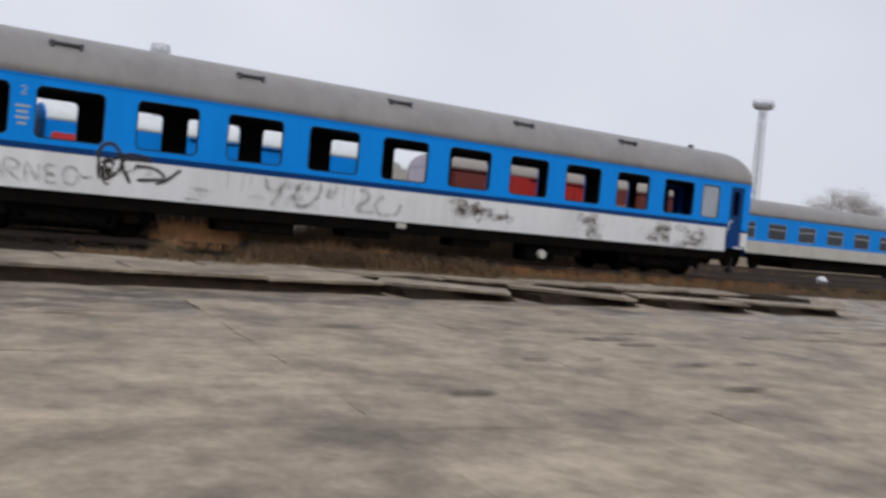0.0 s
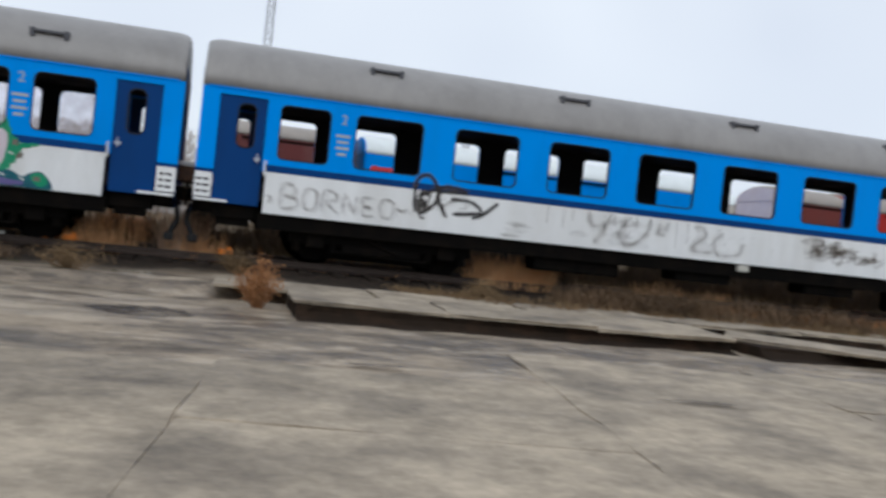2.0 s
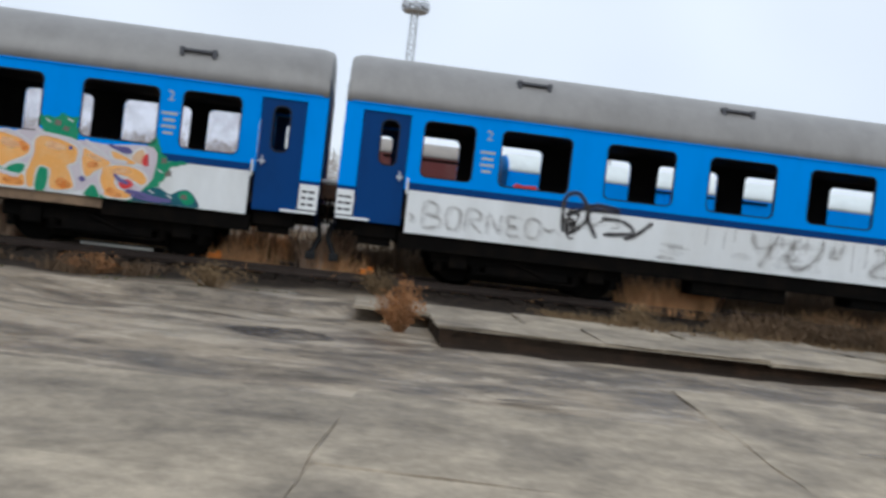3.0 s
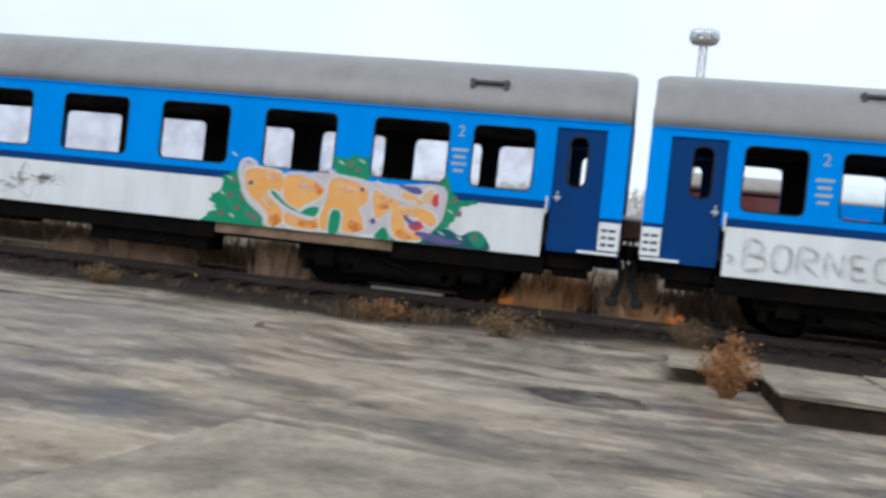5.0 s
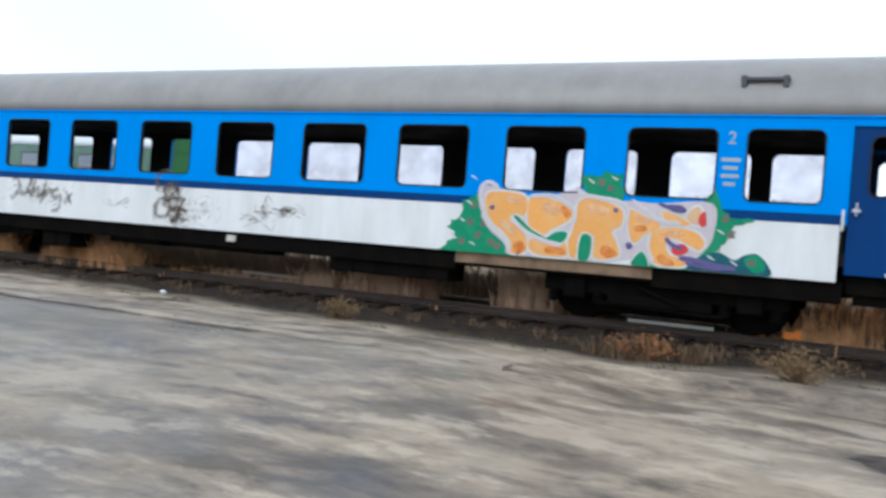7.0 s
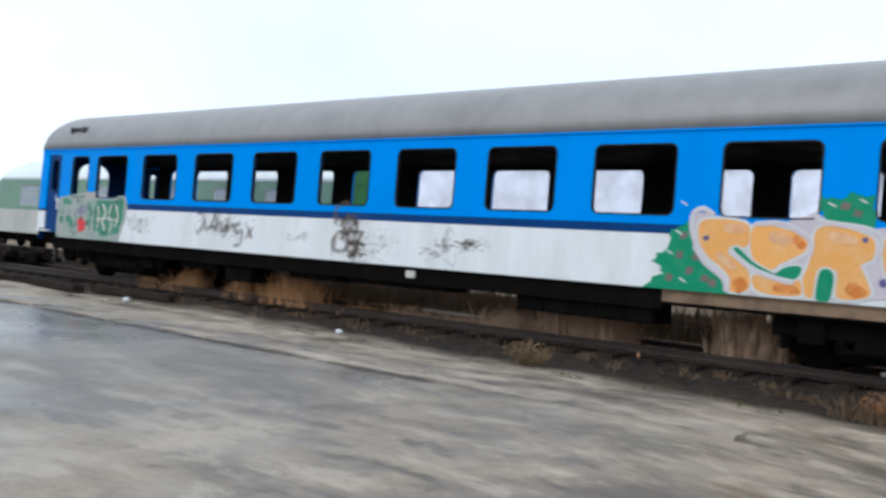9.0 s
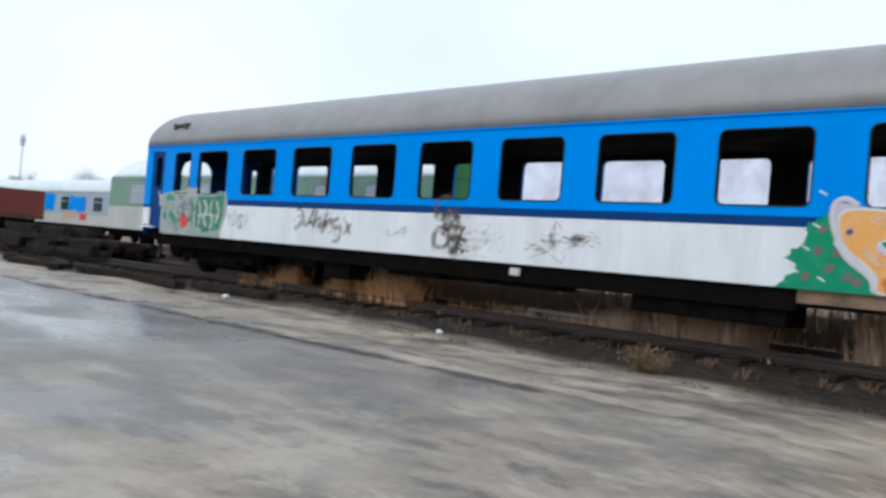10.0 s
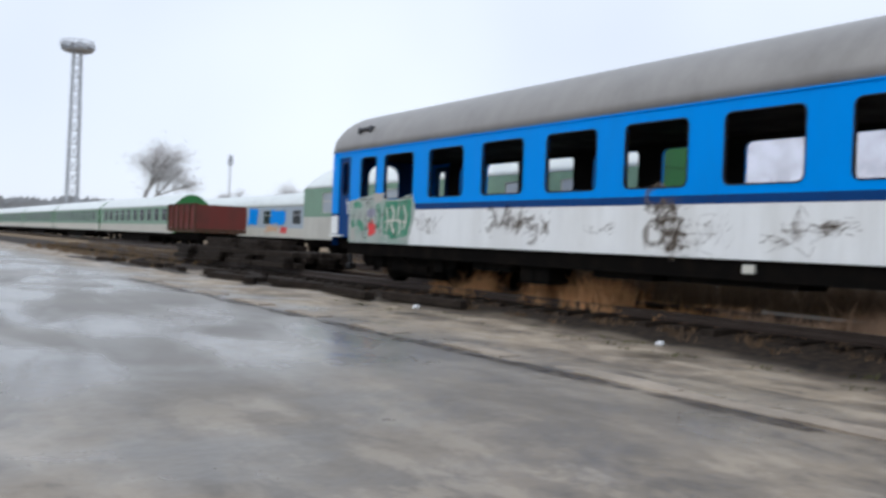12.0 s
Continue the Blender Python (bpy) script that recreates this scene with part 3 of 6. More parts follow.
def build_bogie(coach, xc, wheel_mesh):
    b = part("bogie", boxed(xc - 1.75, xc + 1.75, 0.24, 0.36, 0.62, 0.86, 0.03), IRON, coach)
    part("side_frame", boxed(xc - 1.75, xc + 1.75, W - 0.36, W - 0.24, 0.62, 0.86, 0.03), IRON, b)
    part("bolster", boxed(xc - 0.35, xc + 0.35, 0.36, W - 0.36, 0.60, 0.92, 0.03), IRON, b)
    # unseen block added to keep the space between the wheels dark
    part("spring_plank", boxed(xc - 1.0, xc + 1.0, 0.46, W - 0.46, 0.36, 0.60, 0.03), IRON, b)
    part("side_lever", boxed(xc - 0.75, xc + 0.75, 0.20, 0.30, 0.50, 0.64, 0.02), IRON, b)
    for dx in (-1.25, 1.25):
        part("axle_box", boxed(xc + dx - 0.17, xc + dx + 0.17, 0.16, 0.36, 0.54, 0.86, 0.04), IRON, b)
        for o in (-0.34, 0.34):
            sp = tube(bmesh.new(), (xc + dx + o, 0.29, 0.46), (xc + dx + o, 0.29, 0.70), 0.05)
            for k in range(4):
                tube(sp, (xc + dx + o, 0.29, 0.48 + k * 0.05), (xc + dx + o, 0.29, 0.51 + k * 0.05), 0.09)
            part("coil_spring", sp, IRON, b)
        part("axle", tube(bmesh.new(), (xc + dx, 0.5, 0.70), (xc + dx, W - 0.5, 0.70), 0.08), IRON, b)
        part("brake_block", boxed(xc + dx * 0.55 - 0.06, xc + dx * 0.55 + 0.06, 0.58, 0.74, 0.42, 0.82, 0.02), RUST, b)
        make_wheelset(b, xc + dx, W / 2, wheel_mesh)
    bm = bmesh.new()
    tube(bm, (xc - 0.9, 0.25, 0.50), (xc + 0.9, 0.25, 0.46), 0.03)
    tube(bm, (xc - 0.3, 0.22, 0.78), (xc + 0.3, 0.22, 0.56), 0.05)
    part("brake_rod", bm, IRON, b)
    return b


def wheel_bm():
    bm = bmesh.new()
    tube(bm, (0, -0.07, 0), (0, 0.06, 0), 0.46, seg=28)
    tube(bm, (0, 0.06, 0), (0, 0.09, 0), 0.49, seg=28)
    tube(bm, (0, -0.10, 0), (0, -0.07, 0), 0.40, 0.36, seg=28)
    tube(bm, (0, -0.16, 0), (0, -0.10, 0), 0.11, seg=14)
    return bm


def build_coach(x0, x1, windows, doors, vents, vent_at, boxes, label, bare=None):
    """A gutted blue and white coach. windows: (xa, xb); doors: (xa, xb, window from, to); boxes under the floor: (xa, xb, z)."""
    c = thing("passenger_coach", ((x0 + x1) / 2, W / 2, 0.24), label, "railway coach", "derelict blue coaches")
    base = Matrix.Translation((-(x0 + x1) / 2, -W / 2, -0.24))
    parts = []

    def add(name, bm, mat, parent=None, label=""):
        ob = part(name, bm, mat, parent or c, label)
        if parent is None:
            ob.matrix_basis = base
            parts.append(ob)
        return ob

    wh = wheel_bm()
    holes = [(a, b, ZW0, ZW1, 0.11) for a, b in windows]
    dl, dr = doors
    inner0, inner1 = dl[1], dr[0]
    near = [h for h in holes if inner0 < h[0] < inner1]
    th = 0.05
    for side, (ya, yb, yl0, yl1) in {"near": (0.0, th, th + 0.004, th + 0.03), "far": (W - th, W, W - th - 0.03, W - th - 0.004)}.items():
        row = near if side == "near" else [(a - 0.02, b + 0.02, za, zb + 0.01, r) for a, b, za, zb, r in near]
        add("side_wall", pierced(inner0 + 0.04, inner1 - 0.04, BAND1, EAVE, ya, yb, row), BLUE, label="blue painted wall with window openings")
        add("wall_lining", pierced(inner0 + 0.04, inner1 - 0.04, 1.46, 3.19, yl0, yl1, row), DARK_IN, label="bare inner lining, darkened for the shade inside")
        add("waist_stripe", boxed(inner0 + 0.04, inner1 - 0.04, ya - 0.003, yb + 0.003, BAND0, BAND1, 0.004), NAVY, label="navy blue stripe")
        add("lower_panel", boxed(inner0 + 0.08, inner1 - 0.08, ya + 0.002, yb, SK, BAND0, 0.01), WHITE, label="dirty white lower panel with scrawls")
        # end pillars and door posts
        for a, b in ((x0, dl[0]), (dr[1], x1)):
            add("corner_post", boxed(a, b, ya, yb, BAND0 - 0.06, EAVE, 0.012), BLUE)
            add("corner_panel", boxed(a + 0.01, b - 0.01, ya - 0.002, yb, 1.27, BAND0 - 0.12, 0.01), WHITE, label="white corner panel with black marks")
            add("corner_stripe", boxed(a, b, ya - 0.002, yb, BAND0 - 0.12, BAND0 - 0.06), NAVY)
        for a, b in ((dl[1], dl[1] + 0.04), (dr[0] - 0.04, dr[0])):
            add("door_post", boxed(a, b, ya, yb, BAND0, EAVE, 0.006), BLUE)
        for d in (dl, dr):
            add("door_lintel", boxed(d[0], d[1], ya, yb, 3.105, EAVE, 0.004), BLUE)
            dy0, dy1 = (ya + 0.03, yb + 0.02) if side == "near" else (ya - 0.02, yb - 0.03)
            dd = add("door", pierced(d[0] + 0.006, d[1] - 0.006, 1.19, 3.10, dy0, dy1, [(d[2], d[3], 2.22, 2.97, 0.1)]), NAVY, label="navy blue folding door with a broken pane")
            if side == "near":
                part("window_gasket", ring_frame(d[2], d[3], 2.22, 2.97, 0.1, dy0 - 0.012, dy0, 0.025), RUBBER, dd)
                hx = d[0] + 0.1 if d is dr else d[1] - 0.1
                hb = tube(bmesh.new(), (hx, dy0 - 0.05, 1.95), (hx, dy0 - 0.05, 2.12), 0.012)
                box(hb, hx - 0.05, hx + 0.05, dy0 - 0.05, dy0 + 0.0, 2.0, 2.04)
                part("door_handle", hb, STEEL, dd, "chrome handle")
        if side == "near":
            for a, b, za, zb, r in near:
                if not -10.0 < a < 4:
                    add("window_gasket", ring_frame(a + 0.016, b - 0.016, za + 0.016, zb - 0.016, r - 0.016, -0.010, 0.03, 0.020), RUBBER)
                    continue
                gl = add("window_pane", boxed(a - 0.004, b + 0.004, W - 0.03, W - 0.026, za - 0.004, zb + 0.004), DUSTY, label="dusty scratched pane")
                gl.visible_shadow = False
                add("window_gasket", ring_frame(a + 0.016, b - 0.016, za + 0.016, zb - 0.016, r - 0.016, -0.010, 0.03, 0.020), RUBBER)
    # roof, ceiling, floor, ends
    add("roof", roof_shell(x0 + 0.01, x1 - 0.01, W, EAVE, TOP), ROOF, label="dull grey rounded steel roof")
    add("gutter", boxed(x0 + 0.1, x1 - 0.1, -0.022, 0.0, EAVE - 0.012, EAVE + 0.012), BLUE)
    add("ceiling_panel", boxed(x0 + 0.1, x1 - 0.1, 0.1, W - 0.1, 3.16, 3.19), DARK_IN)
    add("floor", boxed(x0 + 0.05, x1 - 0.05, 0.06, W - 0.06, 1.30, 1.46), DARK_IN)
    for a, b in ((x0, x0 + 0.04), (x1 - 0.04, x1)):
        add("end_wall", pierced(th, W - th, 1.0, EAVE + 0.3, a, b, [(0.98, 1.85, 1.48, 3.05, 0.3)]), NAVY).matrix_basis = base @ Matrix(((0, 1, 0, 0), (1, 0, 0, 0), (0, 0, 1, 0), (0, 0, 0, 1)))
        s = -1 if a == x0 else 1
        xe = x0 if s < 0 else x1
        for yb_ in (0.54, W - 0.54):
            bm = tube(bmesh.new(), (xe, yb_, 1.30), (xe + s * 0.09, yb_, 1.30), 0.09)
            tube(bm, (xe + s * 0.09, yb_, 1.30), (xe + s * 0.12, yb_, 1.30), 0.24, seg=20)
            add("buffer", bm, IRON)
        hs = bmesh.new()
        tube(hs, (xe + s * 0.02, 0.62, 1.12), (xe + s * 0.07, 0.60, 0.80), 0.045)
        tube(hs, (xe + s * 0.07, 0.60, 0.80), (xe - s * 0.06, 0.56, 0.52), 0.05)
        box(hs, xe - s * 0.06 - 0.09, xe - s * 0.06 + 0.09, 0.48, 0.66, 0.42, 0.56, 0.03)
        add("brake_hose", hs, RUBBER)
        add("headstock", boxed(min(xe, xe - s * 0.35), max(xe, xe - s * 0.35), 0.18, W - 0.18, 1.0, 1.19, 0.02), IRON)
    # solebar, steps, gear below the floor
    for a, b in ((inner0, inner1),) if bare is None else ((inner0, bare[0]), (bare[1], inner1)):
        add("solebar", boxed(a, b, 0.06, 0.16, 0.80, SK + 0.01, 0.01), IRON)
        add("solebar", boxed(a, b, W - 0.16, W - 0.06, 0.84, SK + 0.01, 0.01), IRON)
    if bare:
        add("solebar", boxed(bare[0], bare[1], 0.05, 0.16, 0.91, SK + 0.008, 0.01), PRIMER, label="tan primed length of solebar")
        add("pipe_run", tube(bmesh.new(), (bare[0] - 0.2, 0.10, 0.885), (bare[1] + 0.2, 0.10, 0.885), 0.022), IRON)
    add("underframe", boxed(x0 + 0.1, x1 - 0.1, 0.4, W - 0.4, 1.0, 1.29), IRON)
    # some boxes are added only to fill the dark below the floor
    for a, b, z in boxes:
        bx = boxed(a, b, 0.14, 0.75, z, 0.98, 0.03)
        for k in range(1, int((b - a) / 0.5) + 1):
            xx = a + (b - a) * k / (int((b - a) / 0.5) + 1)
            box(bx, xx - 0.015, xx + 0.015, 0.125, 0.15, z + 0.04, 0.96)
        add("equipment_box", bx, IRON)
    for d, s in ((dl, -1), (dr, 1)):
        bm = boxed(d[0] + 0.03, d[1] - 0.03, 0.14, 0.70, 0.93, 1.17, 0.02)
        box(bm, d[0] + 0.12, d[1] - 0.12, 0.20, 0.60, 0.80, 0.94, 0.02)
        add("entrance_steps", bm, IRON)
        e0, e1 = (x0 + 0.02, d[0] + 0.28) if s < 0 else (d[1] - 0.28, x1 - 0.02)
        add("foot_board", boxed(e0, e1, -0.05, 0.10, 1.20, 1.245, 0.006), WHITE)
        hr = d[1] + 0.05 if s < 0 else d[0] - 0.05
        add("grab_rail", tube(bmesh.new(), (hr, -0.05, 1.75), (hr, -0.05, 2.02), 0.018), WHITE)
    hub = part("wheel", wh, IRON, c)
    hub.matrix_basis = base @ pose(x0 + 3.5 - 1.25, W / 2 - 0.75, 0.70)
    for xc in (x0 + 3.5, x1 - 3.5):
        b = build_bogie(c, xc, hub)
        b.matrix_basis = base
    # roof ventilators
    for xv in vents:
        yv, zv = vent_at
        bm = boxed(xv - 0.32, xv + 0.32, yv - 0.05, yv + 0.05, zv, zv + 0.055, 0.02)
        for s in (-0.27, 0.27):
            box(bm, xv + s - 0.035, xv + s + 0.035, yv - 0.06, yv + 0.12, zv - 0.08, zv + 0.07)
        add("roof_vent", bm, GALV_DARK, label="dark low roof ventilator")
    return c, add


PITCH, HALF = 1.891, 0.63
A_WIN = [(5.77, 6.68)] + [(7.775 + PITCH * k - HALF, 7.775 + PITCH * k + HALF) for k in range(10)] + [(25.80, 26.56)]
B_WIN = [(1.66, 2.65)] + [(0.65 - PITCH * k - HALF, 0.65 - PITCH * k + HALF) for k in range(10)] + [(-18.12, -17.37)]
coach_a, add_a = build_coach(4.385, 28.05, A_WIN, ((4.70, 5.53, 5.05, 5.33), (27.10, 27.72, 27.28, 27.54)), [7.66 + 3.797 * k for k in range(5)], (0.33, 3.93),
    [(10.9, 12.7, 0.55), (13.95, 15.2, 0.62), (17.0, 18.2, 0.6), (20.1, 21.3, 0.55)], "gutted blue and white coach with black and grey scrawls")
coach_b, add_b = build_coach(-19.62, 4.09, B_WIN, ((-19.27, -18.66, -19.10, -18.84), (2.97, 3.74, 3.20, 3.46)), [1.81, -18.2], (0.13, 3.72),
    [(-5.0, -2.75, 0.58), (-8.6, -6.4, 0.72), (-10.2, -8.9, 0.70), (-12.1, -11.3, 0.5), (-13.6, -12.4, 0.66)], "gutted blue and white coach with orange graffiti", (-2.6, 0.5))


add_a("window_pane", boxed(25.80, 26.56, 0.02, 0.03, ZW0, ZW1), FROST, label="frosted grey pane")
add_a("roof_filler_cap", tube(bmesh.new(), (26.4, 1.2, 4.18), (26.4, 1.2, 4.34), 0.09), GALV_DARK)


# ---- paint and marks on the coach sides ----
rng = random.Random(5)
ART = -0.006


def jagged(points, rough, n=5):
    out = []
    for (xa, za), (xb, zb) in zip(points, points[1:] + points[:1]):
        for k in range(n):
            t = k / n
            out.append((xa + (xb - xa) * t + rng.uniform(-rough, rough), za + (zb - za) * t + (rng.uniform(-rough, rough) if min(za, zb) > SK + 0.02 else 0)))
    return out


def closed(pts, n=4):
    """A closed curve through the points (x, z)."""
    k = len(pts)
    out = []
    for i in range(k):
        p0, p1, p2, p3 = (pts[(i + o) % k] for o in (-1, 0, 1, 2))
        for q in range(n):
            t = q / n
            out.append(tuple(0.5 * (2 * b + (c - a) * t + (2 * a - 5 * b + 4 * c - d) * t * t + (3 * b - a - 3 * c + d) * t ** 3) for a, b, c, d in zip(p0, p1, p2, p3)))
    return [(x, max(z, SK + 0.006)) for x, z in out]


def swollen(pts, g):
    """The outline pushed outwards by about g from its middle line."""
    n = len(pts)
    out = []
    area = sum(a[0] * b[1] - b[0] * a[1] for a, b in zip(pts, pts[1:] + pts[:1]))
    for i in range(n):
        (xa, za), (xb, zb) = pts[i - 1], pts[(i + 1) % n]
        l_ = math.hypot(xb - xa, zb - za) or 1
        k = g / l_ * (1 if area > 0 else -1)
        out.append((pts[i][0] + (zb - za) * k, max(pts[i][1] - (xb - xa) * k, SK + 0.006)))
    return out


# the large orange piece on a green ground
GREENS = [
    [(-2.88, SK), (-2.78, 1.18), (-2.57, 1.30), (-2.76, 1.47), (-2.56, 1.64), (-2.49, 1.90), (-2.32, 1.95), (-2.16, 2.02), (-1.6, 1.9), (-1.3, 1.5), (-1.3, SK)],
    [(-0.63, 2.20), (-0.61, 2.37), (-0.44, 2.33), (-0.25, 2.39), (-0.02, 2.36), (0.02, 2.10), (0.0, 1.95), (-0.46, 1.95)],
    [(1.22, 2.12), (1.30, 2.24), (1.39, 1.97), (1.56, 1.84), (1.84, 1.84), (1.61, 1.73), (1.48, 1.49), (1.33, 1.30), (1.0, SK), (0.3, SK), (0.9, 1.6)],
]
for p_ in GREENS:
    add_b("graffiti_ground", blot(jagged(p_, 0.028), ART), GREEN_ART, label="ragged patch of green spray paint")
add_b("graffiti_cloud", blot(closed([(0.98, 1.10), (1.16, 1.27), (1.40, 1.36), (1.61, 1.27), (1.74, 1.34), (1.90, 1.37), (2.04, 1.25), (2.07, SK), (1.5, SK)]), ART - 0.0015), TEAL_ART, label="dark teal bubble shapes")
add_b("graffiti_cloud", blot(closed([(1.74, 1.27), (1.84, 1.35), (1.97, 1.31), (2.02, 1.18), (1.88, 1.12)]), ART - 0.003), GREEN_ART)
LETTERS = [
    [(-2.10, 2.00), (-1.82, 2.04), (-1.49, 1.99), (-1.44, 1.80), (-1.49, 1.69), (-1.66, 1.70), (-1.70, 1.61), (-1.58, 1.52), (-1.44, 1.42), (-1.39, 1.23), (-1.46, 1.13), (-1.64, 1.13), (-1.66, 1.29), (-1.80, 1.43), (-1.98, 1.56), (-2.11, 1.76)],
    [(-1.41, 1.94), (-1.27, 1.99), (-0.91, 1.92), (-0.74, 1.84), (-0.74, 1.69), (-0.88, 1.59), (-1.03, 1.51), (-1.18, 1.40), (-1.34, 1.49), (-1.42, 1.69)],
    [(-1.36, 1.35), (-1.13, 1.32), (-0.93, 1.26), (-0.80, 1.33), (-0.75, 1.20), (-0.80, 1.13), (-1.12, 1.12), (-1.33, 1.18)],
    [(-0.63, 1.95), (-0.41, 2.00), (-0.06, 1.91), (0.04, 1.81), (0.02, 1.63), (-0.10, 1.55), (-0.03, 1.40), (0.01, 1.19), (-0.34, 1.15), (-0.36, 1.45), (-0.54, 1.49), (-0.60, 1.40), (-0.62, 1.14), (-0.71, 1.15), (-0.75, 1.35), (-0.71, 1.47), (-0.66, 1.69)],
    [(0.13, 1.87), (0.35, 1.79), (0.59, 1.68), (0.48, 1.58), (0.35, 1.51), (0.26, 1.41), (0.18, 1.45), (0.13, 1.67)],
    [(0.45, 1.55), (0.65, 1.64), (0.90, 1.65), (1.11, 1.59), (1.21, 1.46), (1.13, 1.37), (0.91, 1.47), (0.74, 1.50), (0.68, 1.38), (0.77, 1.26), (0.98, 1.22), (0.94, 1.13), (0.70, 1.11), (0.52, 1.16), (0.45, 1.37)],
    [(0.60, 1.88), (0.83, 1.81), (1.00, 1.71), (0.76, 1.70), (0.64, 1.77)],
    [(0.93, 1.82), (1.09, 1.97), (1.17, 1.75), (1.03, 1.72)],
]
add_b("graffiti_outline", blot(closed([(-2.23, 2.11), (-1.91, 2.09), (-1.40, 1.99), (-1.07, 2.01), (-0.67, 2.14), (-0.45, 2.04), (-0.07, 1.98), (0.15, 2.00), (0.52, 1.98), (1.27, 2.02), (1.32, 1.60), (1.22, 1.37), (0.95, 1.12), (0.60, SK), (0.41, 1.18), (0.15, 1.17), (-0.68, SK), (-1.65, SK), (-1.75, 1.28), (-2.04, 1.49), (-2.22, 1.80)]), ART - 0.003), LILAC_ART, label="pale lilac shade round the letters")
for k, p_ in enumerate(LETTERS):
    body = closed(p_)
    add_b("graffiti_rim", blot(swollen(body, 0.035), ART - 0.0045 - 0.0002 * k), LITTER, label="thin white edge of a letter")
    add_b("graffiti_letter", blot(body, ART - 0.007 - 0.0002 * k), PEACH_SOLID if k == 7 else ORANGE_ART, label="fat orange sprayed letter")
for p_ in ([(-1.63, 1.65), (-1.57, 1.68), (-1.35, 1.50), (-1.06, 1.36), (-1.12, 1.33), (-1.37, 1.44)], [(-1.08, 1.37), (-0.95, 1.48), (-0.78, 1.49), (-0.81, 1.36), (-0.97, 1.29)], [(-0.55, 1.46), (-0.40, 1.43), (-0.42, 1.12), (-0.58, 1.11)], [(0.35, 1.29), (0.46, 1.09), (0.21, 1.10)]):
    add_b("graffiti_rim", blot(swollen(closed(p_), 0.022), ART - 0.0095), LITTER)
    add_b("graffiti_gap", blot(closed(p_), ART - 0.0110), GREEN_ART)
for p_ in ([(-2.17, 1.74), (-2.23, 1.95), (-2.20, 2.12), (-2.08, 2.17), (-1.93, 2.09)], [(-1.40, 1.99), (-1.07, 2.01), (-0.81, 1.90), (-0.68, 1.79), (-0.69, 1.62)], [(-0.67, 2.17), (-0.60, 2.06), (-0.37, 2.02), (-0.07, 1.98), (0.10, 1.88), (0.09, 1.67)], [(0.15, 2.00), (0.35, 1.87), (0.56, 1.74), (0.86, 1.71)], [(-2.17, 1.70), (-2.02, 1.48), (-1.75, 1.28), (-1.68, 1.12)], [(-1.68, 1.64), (-1.41, 1.44), (-1.10, 1.33), (-0.85, 1.29)], [(0.45, 1.56), (0.43, 1.36), (0.52, 1.14)]):
    add_b("graffiti_seam", ribbon(smoothed(p_, 5), 0.06, ART - 0.0122), LILAC_ART)
    add_b("graffiti_seam", ribbon(smoothed([(x + 0.012, z + 0.022) for x, z in p_], 5), 0.024, ART - 0.0130), LITTER)
for p_, mat in (([(1.11, 1.83), (1.19, 1.90), (1.21, 1.71), (1.12, 1.71)], RED_ART), ([(0.76, 1.37), (0.92, 1.44), (1.00, 1.34), (0.84, 1.27)], RED_ART), ([(0.62, 1.96), (0.86, 1.97), (0.93, 1.88), (0.76, 1.87)], VIOLET_ART), ([(1.18, 2.0), (1.28, 1.98), (1.29, 1.70), (1.22, 1.72)], LILAC_ART)):
    add_b("graffiti_accent", blot(closed(p_, 3), ART - 0.0125), mat)
for p_, wd in (([(0.54, 1.98), (0.74, 1.92), (0.84, 1.96)], 0.05), ([(0.67, 1.50), (0.78, 1.41), (0.92, 1.37)], 0.06), ([(0.88, 1.24), (1.14, 1.22), (1.38, 1.17), (1.65, 1.15)], 0.07), ([(0.97, 1.18), (1.22, 1.14), (1.49, 1.12)], 0.045), ([(0.14, 1.40), (0.18, 1.32)], 0.09), ([(-2.02, 1.82), (-2.0, 1.76)], 0.08), ([(-0.08, 1.88), (-0.06, 1.82)], 0.06)):
    add_b("graffiti_accent", ribbon(smoothed(p_, 4), wd, ART - 0.0140), VIOLET_ART)
for p_, wd, mat in (([(-1.56, 1.30), (-1.50, 1.18)], 0.17, RUST_ART), ([(-1.10, 1.21), (-0.86, 1.20)], 0.11, RUST_ART), ([(-0.24, 1.30), (-0.10, 1.22)], 0.16, RUST_ART), ([(0.58, 1.24), (0.74, 1.16)], 0.12, RUST_ART), ([(-0.90, 1.86), (-0.80, 1.76)], 0.10, RUST_ART), ([(0.22, 1.60), (0.34, 1.62)], 0.10, RUST_ART),
                    ([(-1.78, 1.94), (-1.56, 1.92)], 0.13, PEACH_ART), ([(-1.20, 1.86), (-0.98, 1.80)], 0.15, PEACH_ART), ([(-0.48, 1.88), (-0.24, 1.84)], 0.13, PEACH_ART), ([(0.22, 1.78), (0.38, 1.72)], 0.09, PEACH_ART), ([(0.62, 1.54), (0.86, 1.58)], 0.10, PEACH_ART), ([(-1.86, 1.60), (-1.64, 1.44)], 0.10, PEACH_ART)):
    add_b("graffiti_shading", ribbon(smoothed(p_ + [(p_[-1][0] + 0.03, p_[-1][1] - 0.04)], 3), wd, ART - 0.0116), mat)
